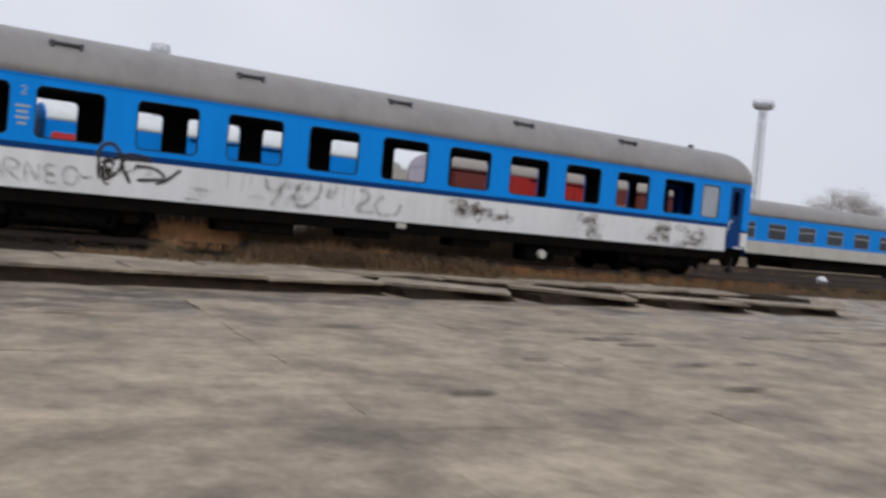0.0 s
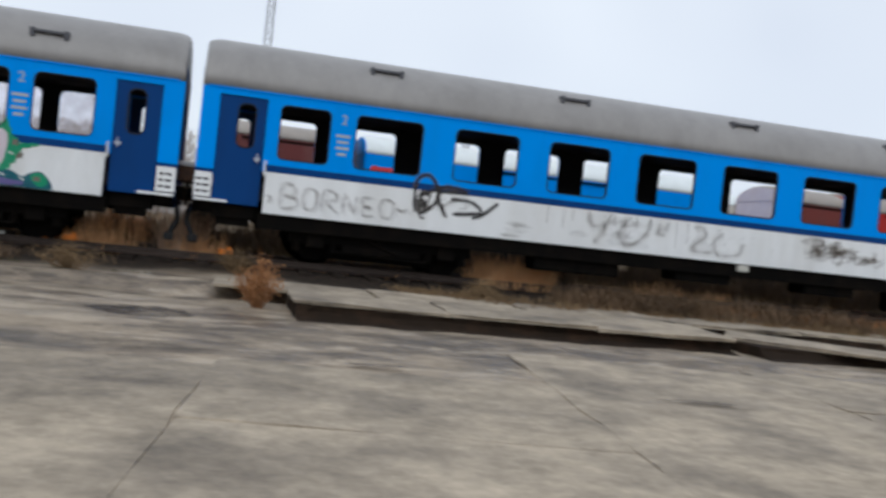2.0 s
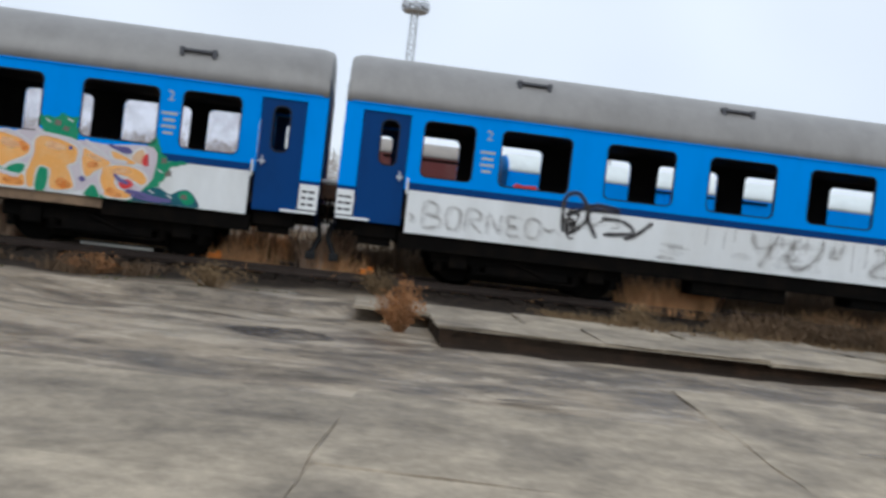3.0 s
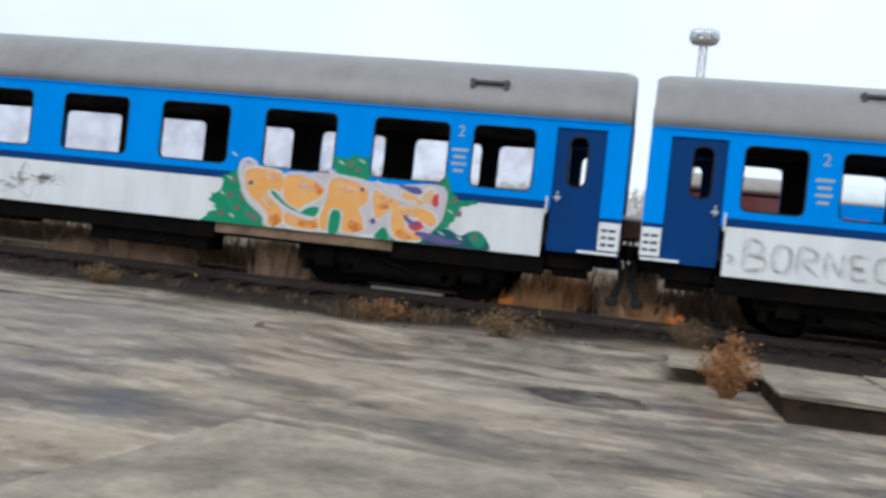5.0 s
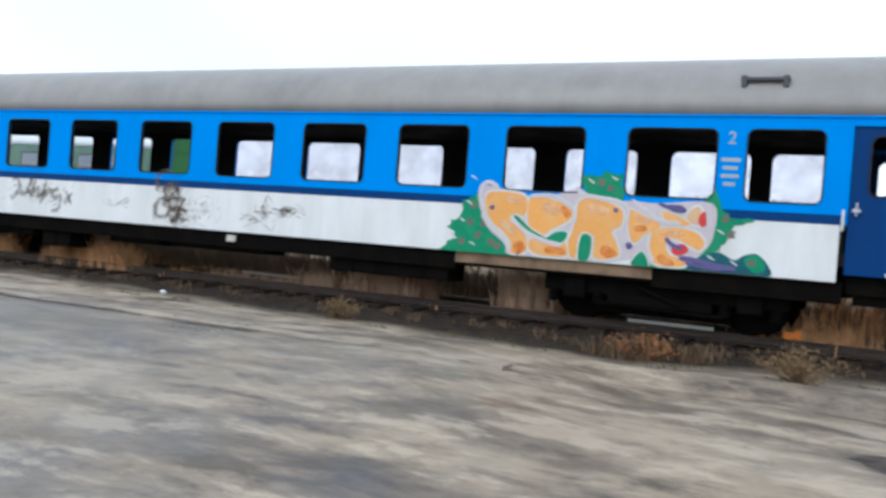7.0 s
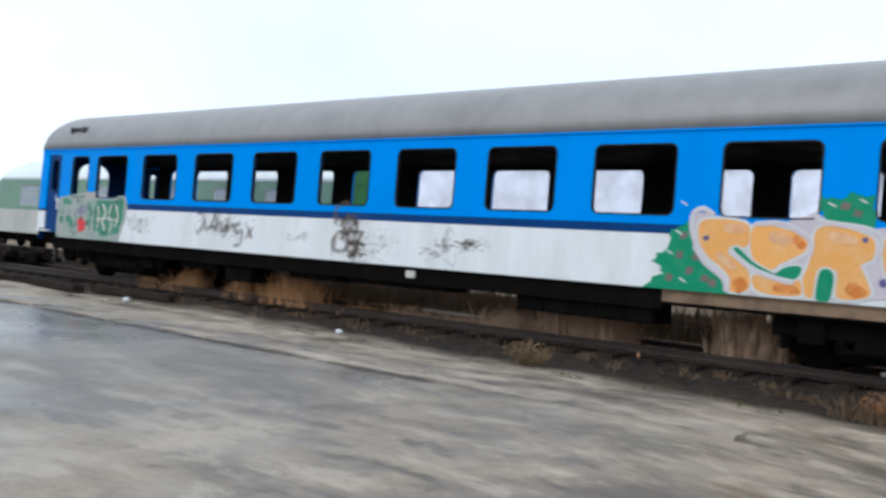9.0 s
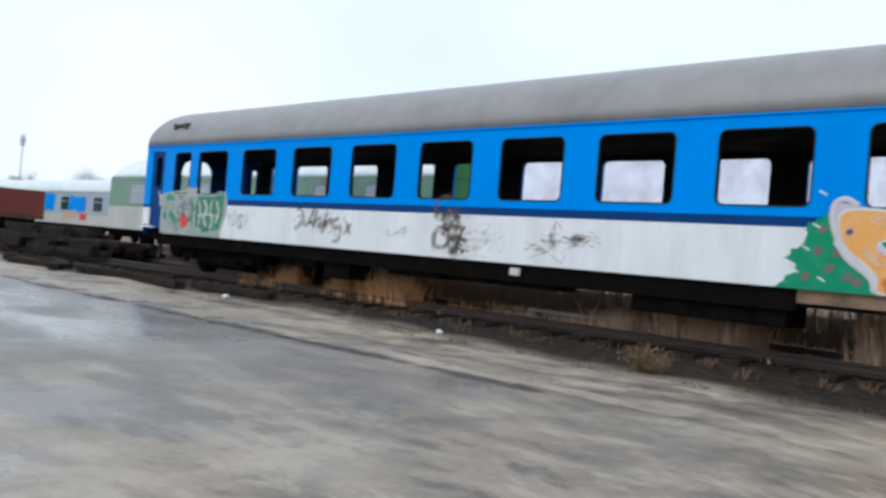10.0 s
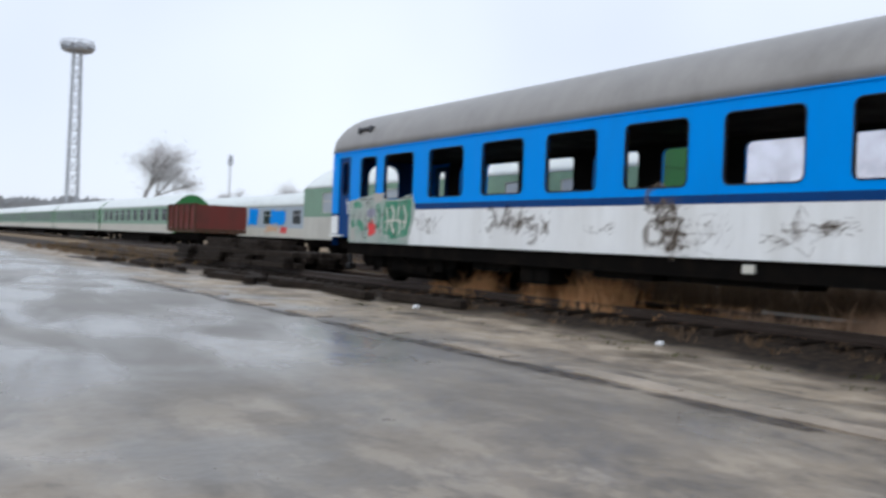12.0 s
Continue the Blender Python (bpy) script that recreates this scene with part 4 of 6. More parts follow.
for x, z in ((-2.33, 1.81), (-2.37, 1.55), (-2.15, 1.53), (-2.0, 1.26), (-1.89, 1.21), (-2.22, 1.35), (-2.5, 1.24), (-0.32, 2.25), (-0.18, 2.16), (1.45, 1.82), (1.55, 1.62), (1.84, 1.25)):
    add_b("graffiti_speck", blot(jagged([(x - 0.05, z - 0.04), (x + 0.05, z - 0.05), (x + 0.06, z + 0.04), (x - 0.03, z + 0.05)], 0.012, 3), ART - 0.004), BROWN_ART)
for x, z in ((-2.35, 2.24), (-2.40, 1.85), (-2.51, 1.58), (-2.14, 1.62), (-2.66, 1.34), (-2.3, 1.22), (-0.47, 2.26), (-0.12, 2.31), (1.41, 1.64), (1.61, 1.23), (1.3, 1.28)):
    add_b("graffiti_glint", ribbon([(x - 0.05, z + 0.025), (x, z), (x + 0.05, z - 0.03)], 0.026, ART - 0.0050), LITTER)

# the grey and green piece by the far entrance
add_b("graffiti_panel", blot(jagged([(-18.63, SK + 0.006), (-18.64, 2.03), (-18.2, 2.10), (-17.38, 2.20), (-16.95, 2.06), (-16.29, 2.05), (-15.72, 2.16), (-15.58, 1.80), (-15.80, 1.25), (-15.82, SK + 0.006)], 0.02), ART), PANEL_ART, label="pale grey-green sprayed panel")
add_b("graffiti_panel_patch", blot(jagged([(-16.98, 1.30), (-16.90, 1.98), (-16.40, 2.02), (-15.80, 2.06), (-15.76, 1.60), (-15.90, 1.22), (-16.50, 1.18)], 0.05), ART - 0.002), DULLGREEN_ART, label="dull green sprayed patch")
BARS = [  # short strokes: green on grey, pale on green
    ([(-18.40, 1.92), (-18.25, 1.97), (-18.02, 1.93)], 0.14, DULLGREEN_ART), ([(-18.22, 1.56), (-18.0, 1.50), (-17.92, 1.36)], 0.16, DULLGREEN_ART), ([(-18.44, 1.62), (-18.40, 1.46), (-18.42, 1.30)], 0.12, DULLGREEN_ART), ([(-17.24, 1.95), (-17.12, 1.70), (-17.18, 1.40)], 0.12, DULLGREEN_ART),
    ([(-16.82, 1.90), (-16.74, 1.60), (-16.80, 1.34)], 0.07, CREAM), ([(-16.62, 1.92), (-16.46, 1.74), (-16.58, 1.52), (-16.44, 1.32)], 0.08, CREAM), ([(-16.26, 1.94), (-16.30, 1.66), (-16.18, 1.46), (-16.28, 1.28)], 0.06, CREAM), ([(-16.06, 1.92), (-15.94, 1.66), (-16.04, 1.40)], 0.07, CREAM), ([(-16.9, 1.56), (-16.4, 1.60), (-15.9, 1.54)], 0.04, CREAM),
]
for k, (p_, wd, mat) in enumerate(BARS):
    add_b("graffiti_panel_stroke", ribbon(smoothed(p_, 4), wd, ART - 0.004 - 0.0001 * k), mat)
for p_, mat in (([(-17.66, 1.50), (-17.47, 1.60), (-17.28, 1.46), (-17.32, 1.28), (-17.60, 1.24)], RED_ART), ([(-17.74, 1.84), (-17.35, 1.88), (-17.33, 1.70), (-17.69, 1.68)], VIOLET_FAINT), ([(-17.47, 2.19), (-16.96, 2.20), (-16.99, 2.03), (-17.41, 2.01)], GREY_ART), ([(-18.55, 1.4), (-18.3, 1.45), (-18.32, 1.15), (-18.56, 1.13)], GREY_ART)):
    add_b("graffiti_panel_patch", blot(jagged(p_, 0.03), ART - 0.005), mat)
for c_ in scribble(rng, -18.5, -15.95, 1.2, 2.0, 9, 0.35):
    add_b("graffiti_panel_scrawl", ribbon(c_, 0.05, ART - 0.0065), THIN_GREY)

# scrawls on the white panels
def smear(xa, xb, za, zb, n, y):
    """Soft rubbed patches: a few uneven blots."""
    bm = bmesh.new()
    for k in range(n):
        cx, cz = rng.uniform(xa, xb), rng.uniform(za, zb)
        rx, rz = (xb - xa) * rng.uniform(0.12, 0.28), (zb - za) * rng.uniform(0.12, 0.3)
        ring = [bm.verts.new((cx + rx * rng.uniform(0.6, 1.1) * math.cos(i * 0.524), y - 0.0004 * k, cz + rz * rng.uniform(0.6, 1.1) * math.sin(i * 0.524))) for i in range(12)]
        bm.faces.new(ring)
    return bm


def tag_line(xa, xb, za, zb, loops, upright):
    """One looping handwritten line; upright lines run down, others along."""
    out = []
    n = int(loops * 9)
    ph, a1, a2 = rng.uniform(0, 6), rng.uniform(0.6, 1.0), rng.uniform(0.3, 0.9)
    for i in range(n + 1):
        q = i / n
        an = ph + q * loops * 2 * math.pi + rng.uniform(-0.5, 0.5)
        k = 0.6 + 0.45 * math.sin(q * 9 + ph) + rng.uniform(-0.3, 0.3)
        if upright:
            r_ = (xb - xa) * 0.5
            out.append(((xa + xb) / 2 + r_ * a1 * k * math.cos(an), zb + (za - zb) * q + r_ * a2 * k * math.sin(an)))
        else:
            r_ = (zb - za) * 0.5
            out.append((xa + (xb - xa) * q + r_ * a2 * k * math.cos(an), (za + zb) / 2 + r_ * a1 * k * math.sin(an)))
    return out


def hatch(xa, xb, za, zb, n, lean, w):
    """Short slanted rubbed strokes, thick in the middle of the patch."""
    bm = bmesh.new()
    for k in range(n):
        cx, cz = rng.gauss((xa + xb) / 2, (xb - xa) / 4.2), rng.gauss((za + zb) / 2, (zb - za) / 4.5)
        l_ = rng.uniform(0.06, 0.22)
        dx, dz = l_ * math.cos(lean + rng.uniform(-0.4, 0.4)), l_ * math.sin(lean + rng.uniform(-0.4, 0.4))
        pts = [(cx - dx / 2, max(SK + 0.03, cz - dz / 2)), (cx + 0.02, max(SK + 0.03, cz)), (cx + dx / 2, max(SK + 0.03, cz + dz / 2))]
        rows = []
        for i, (x, z) in enumerate(pts):
            h = w * rng.uniform(0.5, 1.3) * (0.4 if i != 1 else 1.0)
            rows.append((bm.verts.new((x, -0.0052 - 0.00004 * k, z + h)), bm.verts.new((x, -0.0052 - 0.00004 * k, z - h))))
        for a, b in zip(rows, rows[1:]):
            bm.faces.new((a[0], a[1], b[1], b[0]))
    return bm


for xa, xb, za, zb, n, lean in ((-12.9, -11.3, 1.30, 1.78, 56, 0.5), (-9.0, -8.1, 1.45, 1.95, 40, 0.5), (-8.7, -7.9, 1.12, 1.6, 30, -0.3), (-7.9, -7.3, 1.2, 1.75, 14, 1.2), (-6.4, -5.4, 1.36, 1.66, 22, 0.1), (-15.3, -14.6, 1.35, 1.75, 14, 0.9), (-9.95, -9.55, 1.36, 1.58, 8, 0.7), (-7.0, -6.4, 1.2, 1.42, 9, 0.2)):
    add_b("rubbed_scrawl", hatch(xa, xb, za, zb, 2 * n, lean, 0.013), SMUDGE if n > 25 else MIST, label="dark smudged scrawl")["kind"] = "stuff"
for xa, xb, za, zb, n, lean in ((8.5, 9.6, 1.42, 1.74, 16, 0.3), (11.9, 13.4, 1.25, 1.75, 24, 1.2), (13.9, 15.6, 1.25, 1.70, 22, 1.1), (16.8, 18.4, 1.32, 1.66, 26, 0.2), (20.9, 21.8, 1.15, 1.7, 44, 1.3), (23.3, 24.4, 1.15, 1.65, 44, 1.3), (24.9, 26.1, 1.12, 1.7, 50, 1.3)):
    add_a("rubbed_scrawl", hatch(xa, xb, za, zb, 2 * n, lean, 0.012 if xa < 20 else 0.024), MIST if xa < 16 else SMUDGE, label="grey smudged scrawl")["kind"] = "stuff"
TAGS_B = [(-8.95, -8.46, 1.30, 2.05, 3, 1, 0.04, SMUDGE), (-8.70, -8.21, 1.14, 1.90, 4, 1, 0.042, SMUDGE), (-8.41, -8.11, 1.16, 1.72, 3, 1, 0.024, SMUDGE), (-7.96, -7.46, 1.2, 1.7, 2, 1, 0.03, FAINT),
          (-6.57, -5.67, 1.36, 1.60, 3, 0, 0.03, MIST), (-6.47, -6.07, 1.32, 1.66, 2, 1, 0.025, MIST), 
          (-15.52, -14.92, 1.36, 1.72, 4, 0, 0.028, MIST), (-10.3, -9.9, 1.36, 1.54, 2, 0, 0.02, FAINT)]
TAGS_A = [(8.39, 8.69, 1.45, 1.78, 4, 1, 0.024, THIN_BLACK), (16.88, 17.37, 1.4, 1.72, 3, 1, 0.06, MIST), (17.37, 17.86, 1.35, 1.66, 3, 1, 0.07, MIST), (17.96, 18.74, 1.3, 1.6, 3, 0, 0.06, MIST),
          (21.28, 21.68, 1.2, 1.66, 3, 1, 0.07, MIST), (24.02, 24.61, 1.25, 1.66, 3, 1, 0.08, MIST), (25.20, 25.88, 1.3, 1.7, 2, 0, 0.07, MIST)]
for add, tags in ((add_b, TAGS_B), (add_a, TAGS_A)):
    for xa, xb, za, zb, loops, upright, w, mat in tags:
        line = smoothed(tag_line(xa, xb, za, zb, loops, upright), 2)
        add("scrawl", ribbon(line, w, -0.007), mat)
        if mat is not FAINT and mat is not MIST:
            add("overspray", ribbon(line, w * 2.6, -0.0045), MIST)
        add("smudge", smear(xa, xb, za, zb, 3, -0.0025), FAINT if mat is FAINT else HAZE, label="faint grey-brown smudge")["kind"] = "stuff"
CURSIVE = [  # slanting handwriting, not legible
    [(-12.98, 1.80), (-12.80, 1.80), (-12.74, 1.62), (-12.90, 1.40), (-12.98, 1.48)],
    [(-12.70, 1.70), (-12.66, 1.50), (-12.50, 1.56), (-12.36, 1.88), (-12.46, 1.54), (-12.30, 1.62)],
    [(-12.26, 1.84), (-12.36, 1.48), (-12.18, 1.66), (-12.12, 1.46), (-11.96, 1.62)],
    [(-11.92, 1.86), (-12.02, 1.44), (-11.82, 1.64), (-11.76, 1.46)],
    [(-11.56, 1.66), (-11.70, 1.60), (-11.66, 1.46), (-11.50, 1.52), (-11.52, 1.26), (-11.74, 1.20)],
    [(-11.36, 1.62), (-11.18, 1.36)], [(-11.16, 1.60), (-11.40, 1.34)],
]
for p_ in CURSIVE:
    add_b("overspray", ribbon(smoothed(p_, 4), 0.10, -0.0048), MIST)
    add_b("scrawl", ribbon(smoothed(p_, 4), 0.032, -0.0085), MIST, label="thin brown handwritten stroke")
for xa, xb, za, zb in ((16.7, 18.5, 1.25, 1.72), (20.9, 21.8, 1.12, 1.70), (23.2, 24.4, 1.12, 1.66), (24.9, 26.2, 1.12, 1.70), (11.6, 13.2, 1.2, 1.7), (10.2, 11.2, 1.15, 1.4)):
    add_a("smudge", smear(xa, xb, za, zb, 7, -0.0022), HAZE if xa > 15 else FAINT, label="faint grey-brown smudge")["kind"] = "stuff"
OUTLINES = [  # the hollow letters of a faint word
    [(5.66, 1.42), (5.74, 1.36), (5.68, 1.28)],
    [(5.90, 1.22), (5.92, 1.64), (6.12, 1.62), (6.14, 1.48), (5.96, 1.44), (6.18, 1.40), (6.20, 1.26), (5.92, 1.20)],
    [(6.34, 1.24), (6.30, 1.44), (6.36, 1.60), (6.52, 1.58), (6.56, 1.40), (6.50, 1.24), (6.34, 1.24)],
    [(6.66, 1.22), (6.68, 1.60), (6.88, 1.58), (6.90, 1.46), (6.72, 1.42), (6.94, 1.22)],
    [(7.04, 1.22), (7.06, 1.58), (7.24, 1.26), (7.28, 1.58)],
    [(7.62, 1.56), (7.40, 1.56), (7.42, 1.40), (7.56, 1.40), (7.42, 1.38), (7.42, 1.24), (7.62, 1.24)],
    [(7.76, 1.24), (7.72, 1.42), (7.78, 1.56), (7.94, 1.54), (7.98, 1.38), (7.92, 1.24), (7.76, 1.24)],
    [(8.04, 1.44), (8.14, 1.38), (8.24, 1.42), (8.32, 1.36)],
]
for p_ in OUTLINES:
    add_a("sprayed_letter", ribbon(smoothed(p_, 3), 0.055, -0.006), MIST, label="thin grey-brown sprayed letter")
    add_a("overspray", ribbon(smoothed([(x + 0.05, z - 0.03) for x, z in p_], 3), 0.06, -0.004), FAINT)
for p_ in ([(8.39, 1.40), (8.37, 1.98), (8.63, 2.10), (8.82, 1.72), (8.51, 1.40), (8.43, 1.66)], [(8.43, 1.70), (8.96, 1.94), (9.37, 1.86), (8.81, 1.80), (9.00, 1.36)], [(9.06, 1.72), (9.47, 1.70), (9.65, 1.52), (9.12, 1.44)], [(9.50, 1.40), (9.72, 1.50), (10.00, 1.74)]):
    add_a("overspray", ribbon(smoothed(p_, 5), 0.11, -0.005), MIST)
    add_a("scrawl", ribbon(smoothed(p_, 5), 0.055, -0.009), THIN_BLACK, label="looping black sprayed stroke")
for p_ in ([(11.88, 1.78), (11.97, 1.52), (12.25, 1.58)], [(12.36, 1.80), (12.21, 1.5), (12.03, 1.18)], [(12.78, 1.78), (12.56, 1.48), (12.73, 1.20), (13.09, 1.42), (13.21, 1.78)], [(13.42, 1.72), (13.36, 1.46)], [(13.62, 1.76), (13.48, 1.46)],
           [(14.19, 1.70), (14.34, 1.74), (14.44, 1.56), (14.14, 1.28), (14.63, 1.24)], [(14.85, 1.66), (14.65, 1.45), (14.78, 1.22), (15.22, 1.26), (15.34, 1.5)]):
    add_a("overspray", ribbon(smoothed(p_, 5), 0.17, -0.004), FAINT)
    add_a("sprayed_letter", ribbon(smoothed(p_, 5), 0.05, -0.006), MIST, label="thin grey sprayed letter")
drips = [[(x, 1.80), (x + rng.uniform(-0.02, 0.02), 1.80 - rng.uniform(0.2, 0.6))] for x in [11.0 + 0.265 * k + rng.uniform(0, 0.15) for k in range(13)]]
for p_ in drips:
    add_a("drip", ribbon(p_, 0.05, -0.0035), MIST)


def text_on(add, body, x, z, size, mat, name):
    cu = bpy.data.curves.new(name, "FONT")
    cu.body, cu.size, cu.align_x, cu.extrude = body, size, "CENTER", 0.001
    tmp = bpy.data.objects.new(name, cu)
    me = bpy.data.meshes.new_from_object(tmp)
    bpy.data.objects.remove(tmp)
    bm = bmesh.new()
    bm.from_mesh(me)
    bmesh.ops.transform(bm, matrix=Matrix.Translation((x, -0.006, z)) @ Matrix.Rotation(radians(90), 4, "X"), verts=bm.verts)
    return add(name, bm, mat)


for add, x in ((add_a, 6.92), (add_b, 1.465)):
    text_on(add, "2", x, 2.84, 0.25, FROST, "class_number")
    for k, wd in enumerate((0.26, 0.2, 0.24, 0.16)):
        add("notice_bar", boxed(x - wd / 2, x + wd / 2, -0.005, 0.0, 2.60 - 0.11 * k, 2.65 - 0.11 * k), FROST)
for add, x in ((add_a, 4.54), (add_b, 3.91)):
    for k in range(3):
        for s_, wd in ((-0.07, 0.08), (0.05, 0.1)):
            add("notice_bar", boxed(x + s_ - wd / 2, x + s_ + wd / 2, -0.008, -0.002, 1.34 + 0.11 * k, 1.38 + 0.11 * k), BLACK_ART)
add_b("lamp_cover", boxed(-7.19, -6.99, 0.02, 0.08, 0.90, 1.02, 0.02), CREAM, label="cream box on the solebar")
add_a("lamp_cover", boxed(15.28, 15.54, 0.02, 0.08, 0.93, 1.06, 0.02), CREAM, label="cream box on the solebar")
add_a("tank_cap", tube(bmesh.new(), (19.9, 0.08, 0.56), (19.9, 0.20, 0.56), 0.11, 0.13, 18), CREAM, label="cream round cap below the solebar")
add_a("tank", boxed(19.4, 20.4, 0.19, 0.8, 0.36, 0.82, 0.08), IRON)
add_b("coupling", boxed(4.0, 4.48, 1.2, 1.6, 1.15, 1.42, 0.03), RUST)
add_b("gangway_plate", boxed(4.10, 4.375, 0.5, 2.3, 1.50, 1.78, 0.02), RUST, label="rusty gangway plate")
add_b("gangway_plate", boxed(4.06, 4.41, 0.45, 0.9, 1.80, 1.86, 0.01), LITTER, label="white bent sheet")


# ---- other rolling stock ----
def far_coach(name, x0, x1, y0, label, upper, lower, roof, end, pitch, wide, sill=2.0, head=2.95, waist=1.75, top=4.2, eave=3.2, group="", glass=None, arc=False):
    c = thing(name, ((x0 + x1) / 2, y0 + W / 2, 0.24), label, "railway coach", group)
    base = Matrix.Translation((-(x0 + x1) / 2, -y0 - W / 2, -0.24))
    n = max(1, int((x1 - x0 - 2.0) / pitch))
    a0 = (x0 + x1 - n * pitch) / 2 + (pitch - wide) / 2
    holes = [(a0 + k * pitch, a0 + k * pitch + wide, sill, head, 0.08) for k in range(n)] if wide else []

    def add(nm, bm, mat, lab=""):
        ob = part(nm, bm, mat, c, lab)
        ob.matrix_basis = base
        return ob

    if wide:
        add("side_wall", pierced(x0, x1, waist, eave, y0, y0 + 0.05, holes), upper)
    else:
        holes = []
        add("side_wall", boxed(x0, x1, y0, y0 + 0.05, waist, eave), upper)
        xm = (x0 + x1) / 2
        add("sliding_door", boxed(xm - 0.9, xm + 0.9, y0 - 0.05, y0 - 0.004, 1.2, eave - 0.12, 0.01), upper)
        add("door_rail", boxed(xm - 1.4, min(xm + 2.0, x1 - 0.05), y0 - 0.06, y0 - 0.002, eave - 0.11, eave - 0.05, 0.01), IRON)
        for xr in (x0 + 0.05, xm - 1.05, xm + 0.95, x1 - 0.15):
            add("rib", boxed(xr, xr + 0.1, y0 - 0.04, y0 - 0.003, 1.15, eave - 0.02, 0.01), upper)
    add("lower_panel", boxed(x0, x1, y0 - 0.002, y0 + 0.05, 1.1, waist, 0.006), lower)
    add("rear_wall", boxed(x0, x1, y0 + W - 0.05, y0 + W, 1.1, eave), upper)
    for xa in (x0, x1 - 0.05):
        add("end_wall", boxed(xa + 0.001, xa + 0.049, y0 + 0.05, y0 + W - 0.05, 1.1, eave), end)
    r = roof_shell(x0 + 0.01, x1 - 0.01, W, eave, top, arc=arc)
    bmesh.ops.translate(r, verts=r.verts, vec=(0, y0, 0))
    add("roof", r, roof)
    for xa, s in ((x0, -1), (x1, 1)):
        rr = roof_shell(xa - 0.02, xa + 0.02, W - 0.05, eave, top - 0.08, end=0.01, drop=0.02, arc=arc)
        bmesh.ops.translate(rr, verts=rr.verts, vec=(0, y0 + 0.025, 0))
        add("roof_end", rr, end)
    for xa, xb, za, zb, r_ in holes:
        w = add("window", ring_frame(xa + 0.02, xb - 0.02, za + 0.02, zb - 0.02, r_, y0 + 0.01, y0 + 0.04, 0.03), glass or STEEL)
        part("pane", boxed(xa + 0.01, xb - 0.01, y0 + 0.03, y0 + 0.036, za + 0.01, zb - 0.01), FROST if glass else DARKGLASS, w)
        part("glazing_bar", boxed(xa + 0.02, xb - 0.02, y0 + 0.012, y0 + 0.03, zb - 0.34, zb - 0.30), glass or STEEL, w)
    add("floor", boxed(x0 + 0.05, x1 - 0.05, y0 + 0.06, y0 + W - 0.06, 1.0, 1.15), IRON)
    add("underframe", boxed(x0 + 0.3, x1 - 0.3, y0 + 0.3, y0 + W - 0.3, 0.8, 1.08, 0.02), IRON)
    # unseen filler block that stands in for the dark between the wheels
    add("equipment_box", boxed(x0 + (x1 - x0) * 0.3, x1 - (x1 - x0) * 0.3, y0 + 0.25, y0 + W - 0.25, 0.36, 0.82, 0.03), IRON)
    hub = part("wheel", wheel_bm(), IRON, c)
    d = min(3.2, (x1 - x0) * 0.2)
    spots = [xc + o for xc in (x0 + d, x1 - d) for o in (-1.2, 1.2)]
    hub.matrix_basis = base @ pose(spots[0], y0 + W / 2 - 0.75, 0.70)
    for k, xw in enumerate(spots):
        for s in (-0.75, 0.75):
            if k or s > 0:
                share("wheel", hub, c, base @ pose(xw, y0 + W / 2 + s, 0.70, 0, 0, 0 if s < 0 else 180))
    return c, add


far_coach("old_railcar", -32.1, -13.6, 4.75, "old green and white railcar with a pale roof", PALEGREEN, CREAM, PALEROOF, GREEN, 2.3, 1.35, sill=2.1, head=2.85, waist=1.95, top=3.9, eave=3.04, arc=True, glass=CREAM)
for k in range(5):
    far_coach("green_coach", -91.0 - 25.2 * k, -66.5 - 25.2 * k, 9.5, "green and cream coach with a pale weathered roof", PALEGREEN, CREAM, PALEROOF, GREEN, 2.2, 1.3, group="row of green coaches", top=4.1, eave=3.1, arc=True)
for k in range(2):
    far_coach("grey_blue_coach", -76.0 - 25.2 * k, -51.6 - 25.2 * k, 14.2, "blue and grey coach standing behind other stock", DULLBLUE, CREAM, PALEROOF, NAVY, 2.6, 1.4, group="grey and blue coaches")
painted = bpy.data.objects["grey_blue_coach"]
for xa, xb, za, zb, mat in ((-63.4, -61.5, 1.95, 3.1, BLUE), (-59.2, -56.4, 2.0, 2.95, BLUE), (-60.0, -57.8, 1.42, 1.9, TAN_ART), (-57.4, -56.2, 1.4, 1.85, RED_ART), (-66.1, -64.2, 1.4, 2.2, LILAC_ART)):
    bl = part("graffiti_patch", blot(jagged([(xa, za), (xa + 0.2, zb), (xb, zb - 0.1), (xb - 0.1, za + 0.05)], 0.1), 14.2 - 0.02 - za * 0.004), mat, painted)
    bl.matrix_parent_inverse = Matrix.Translation(-painted.location)
far_coach("red_works_van", 4.9, 8.55, 9.5, "short dull red works van with a beige roof", DULLRED, RED, BEIGEROOF, DULLRED, 2.6, 0, waist=2.68, eave=3.2, top=3.68)
far_coach("blue_works_van", 8.85, 20.05, 9.5, "short bright blue works van with a pale roof", BLUE, BLUE, PALEROOF, BLUE, 3.0, 0, eave=3.1, top=3.72)
spot = part("graffiti_patch", blot(jagged([(9.05, 2.45), (9.0, 2.72), (9.7, 2.78), (9.8, 2.5)], 0.04), 9.47), RED_ART, bpy.data.objects["blue_works_van"])
spot.matrix_parent_inverse = Matrix.Translation(-bpy.data.objects["blue_works_van"].location)
far_coach("brown_works_van", 22.7, 25.2, 9.5, "short brown-red works van with a pale end wall", REDPAINT, REDPAINT, BEIGEROOF, LILAC_ART, 2.6, 0, eave=3.25, top=3.8)
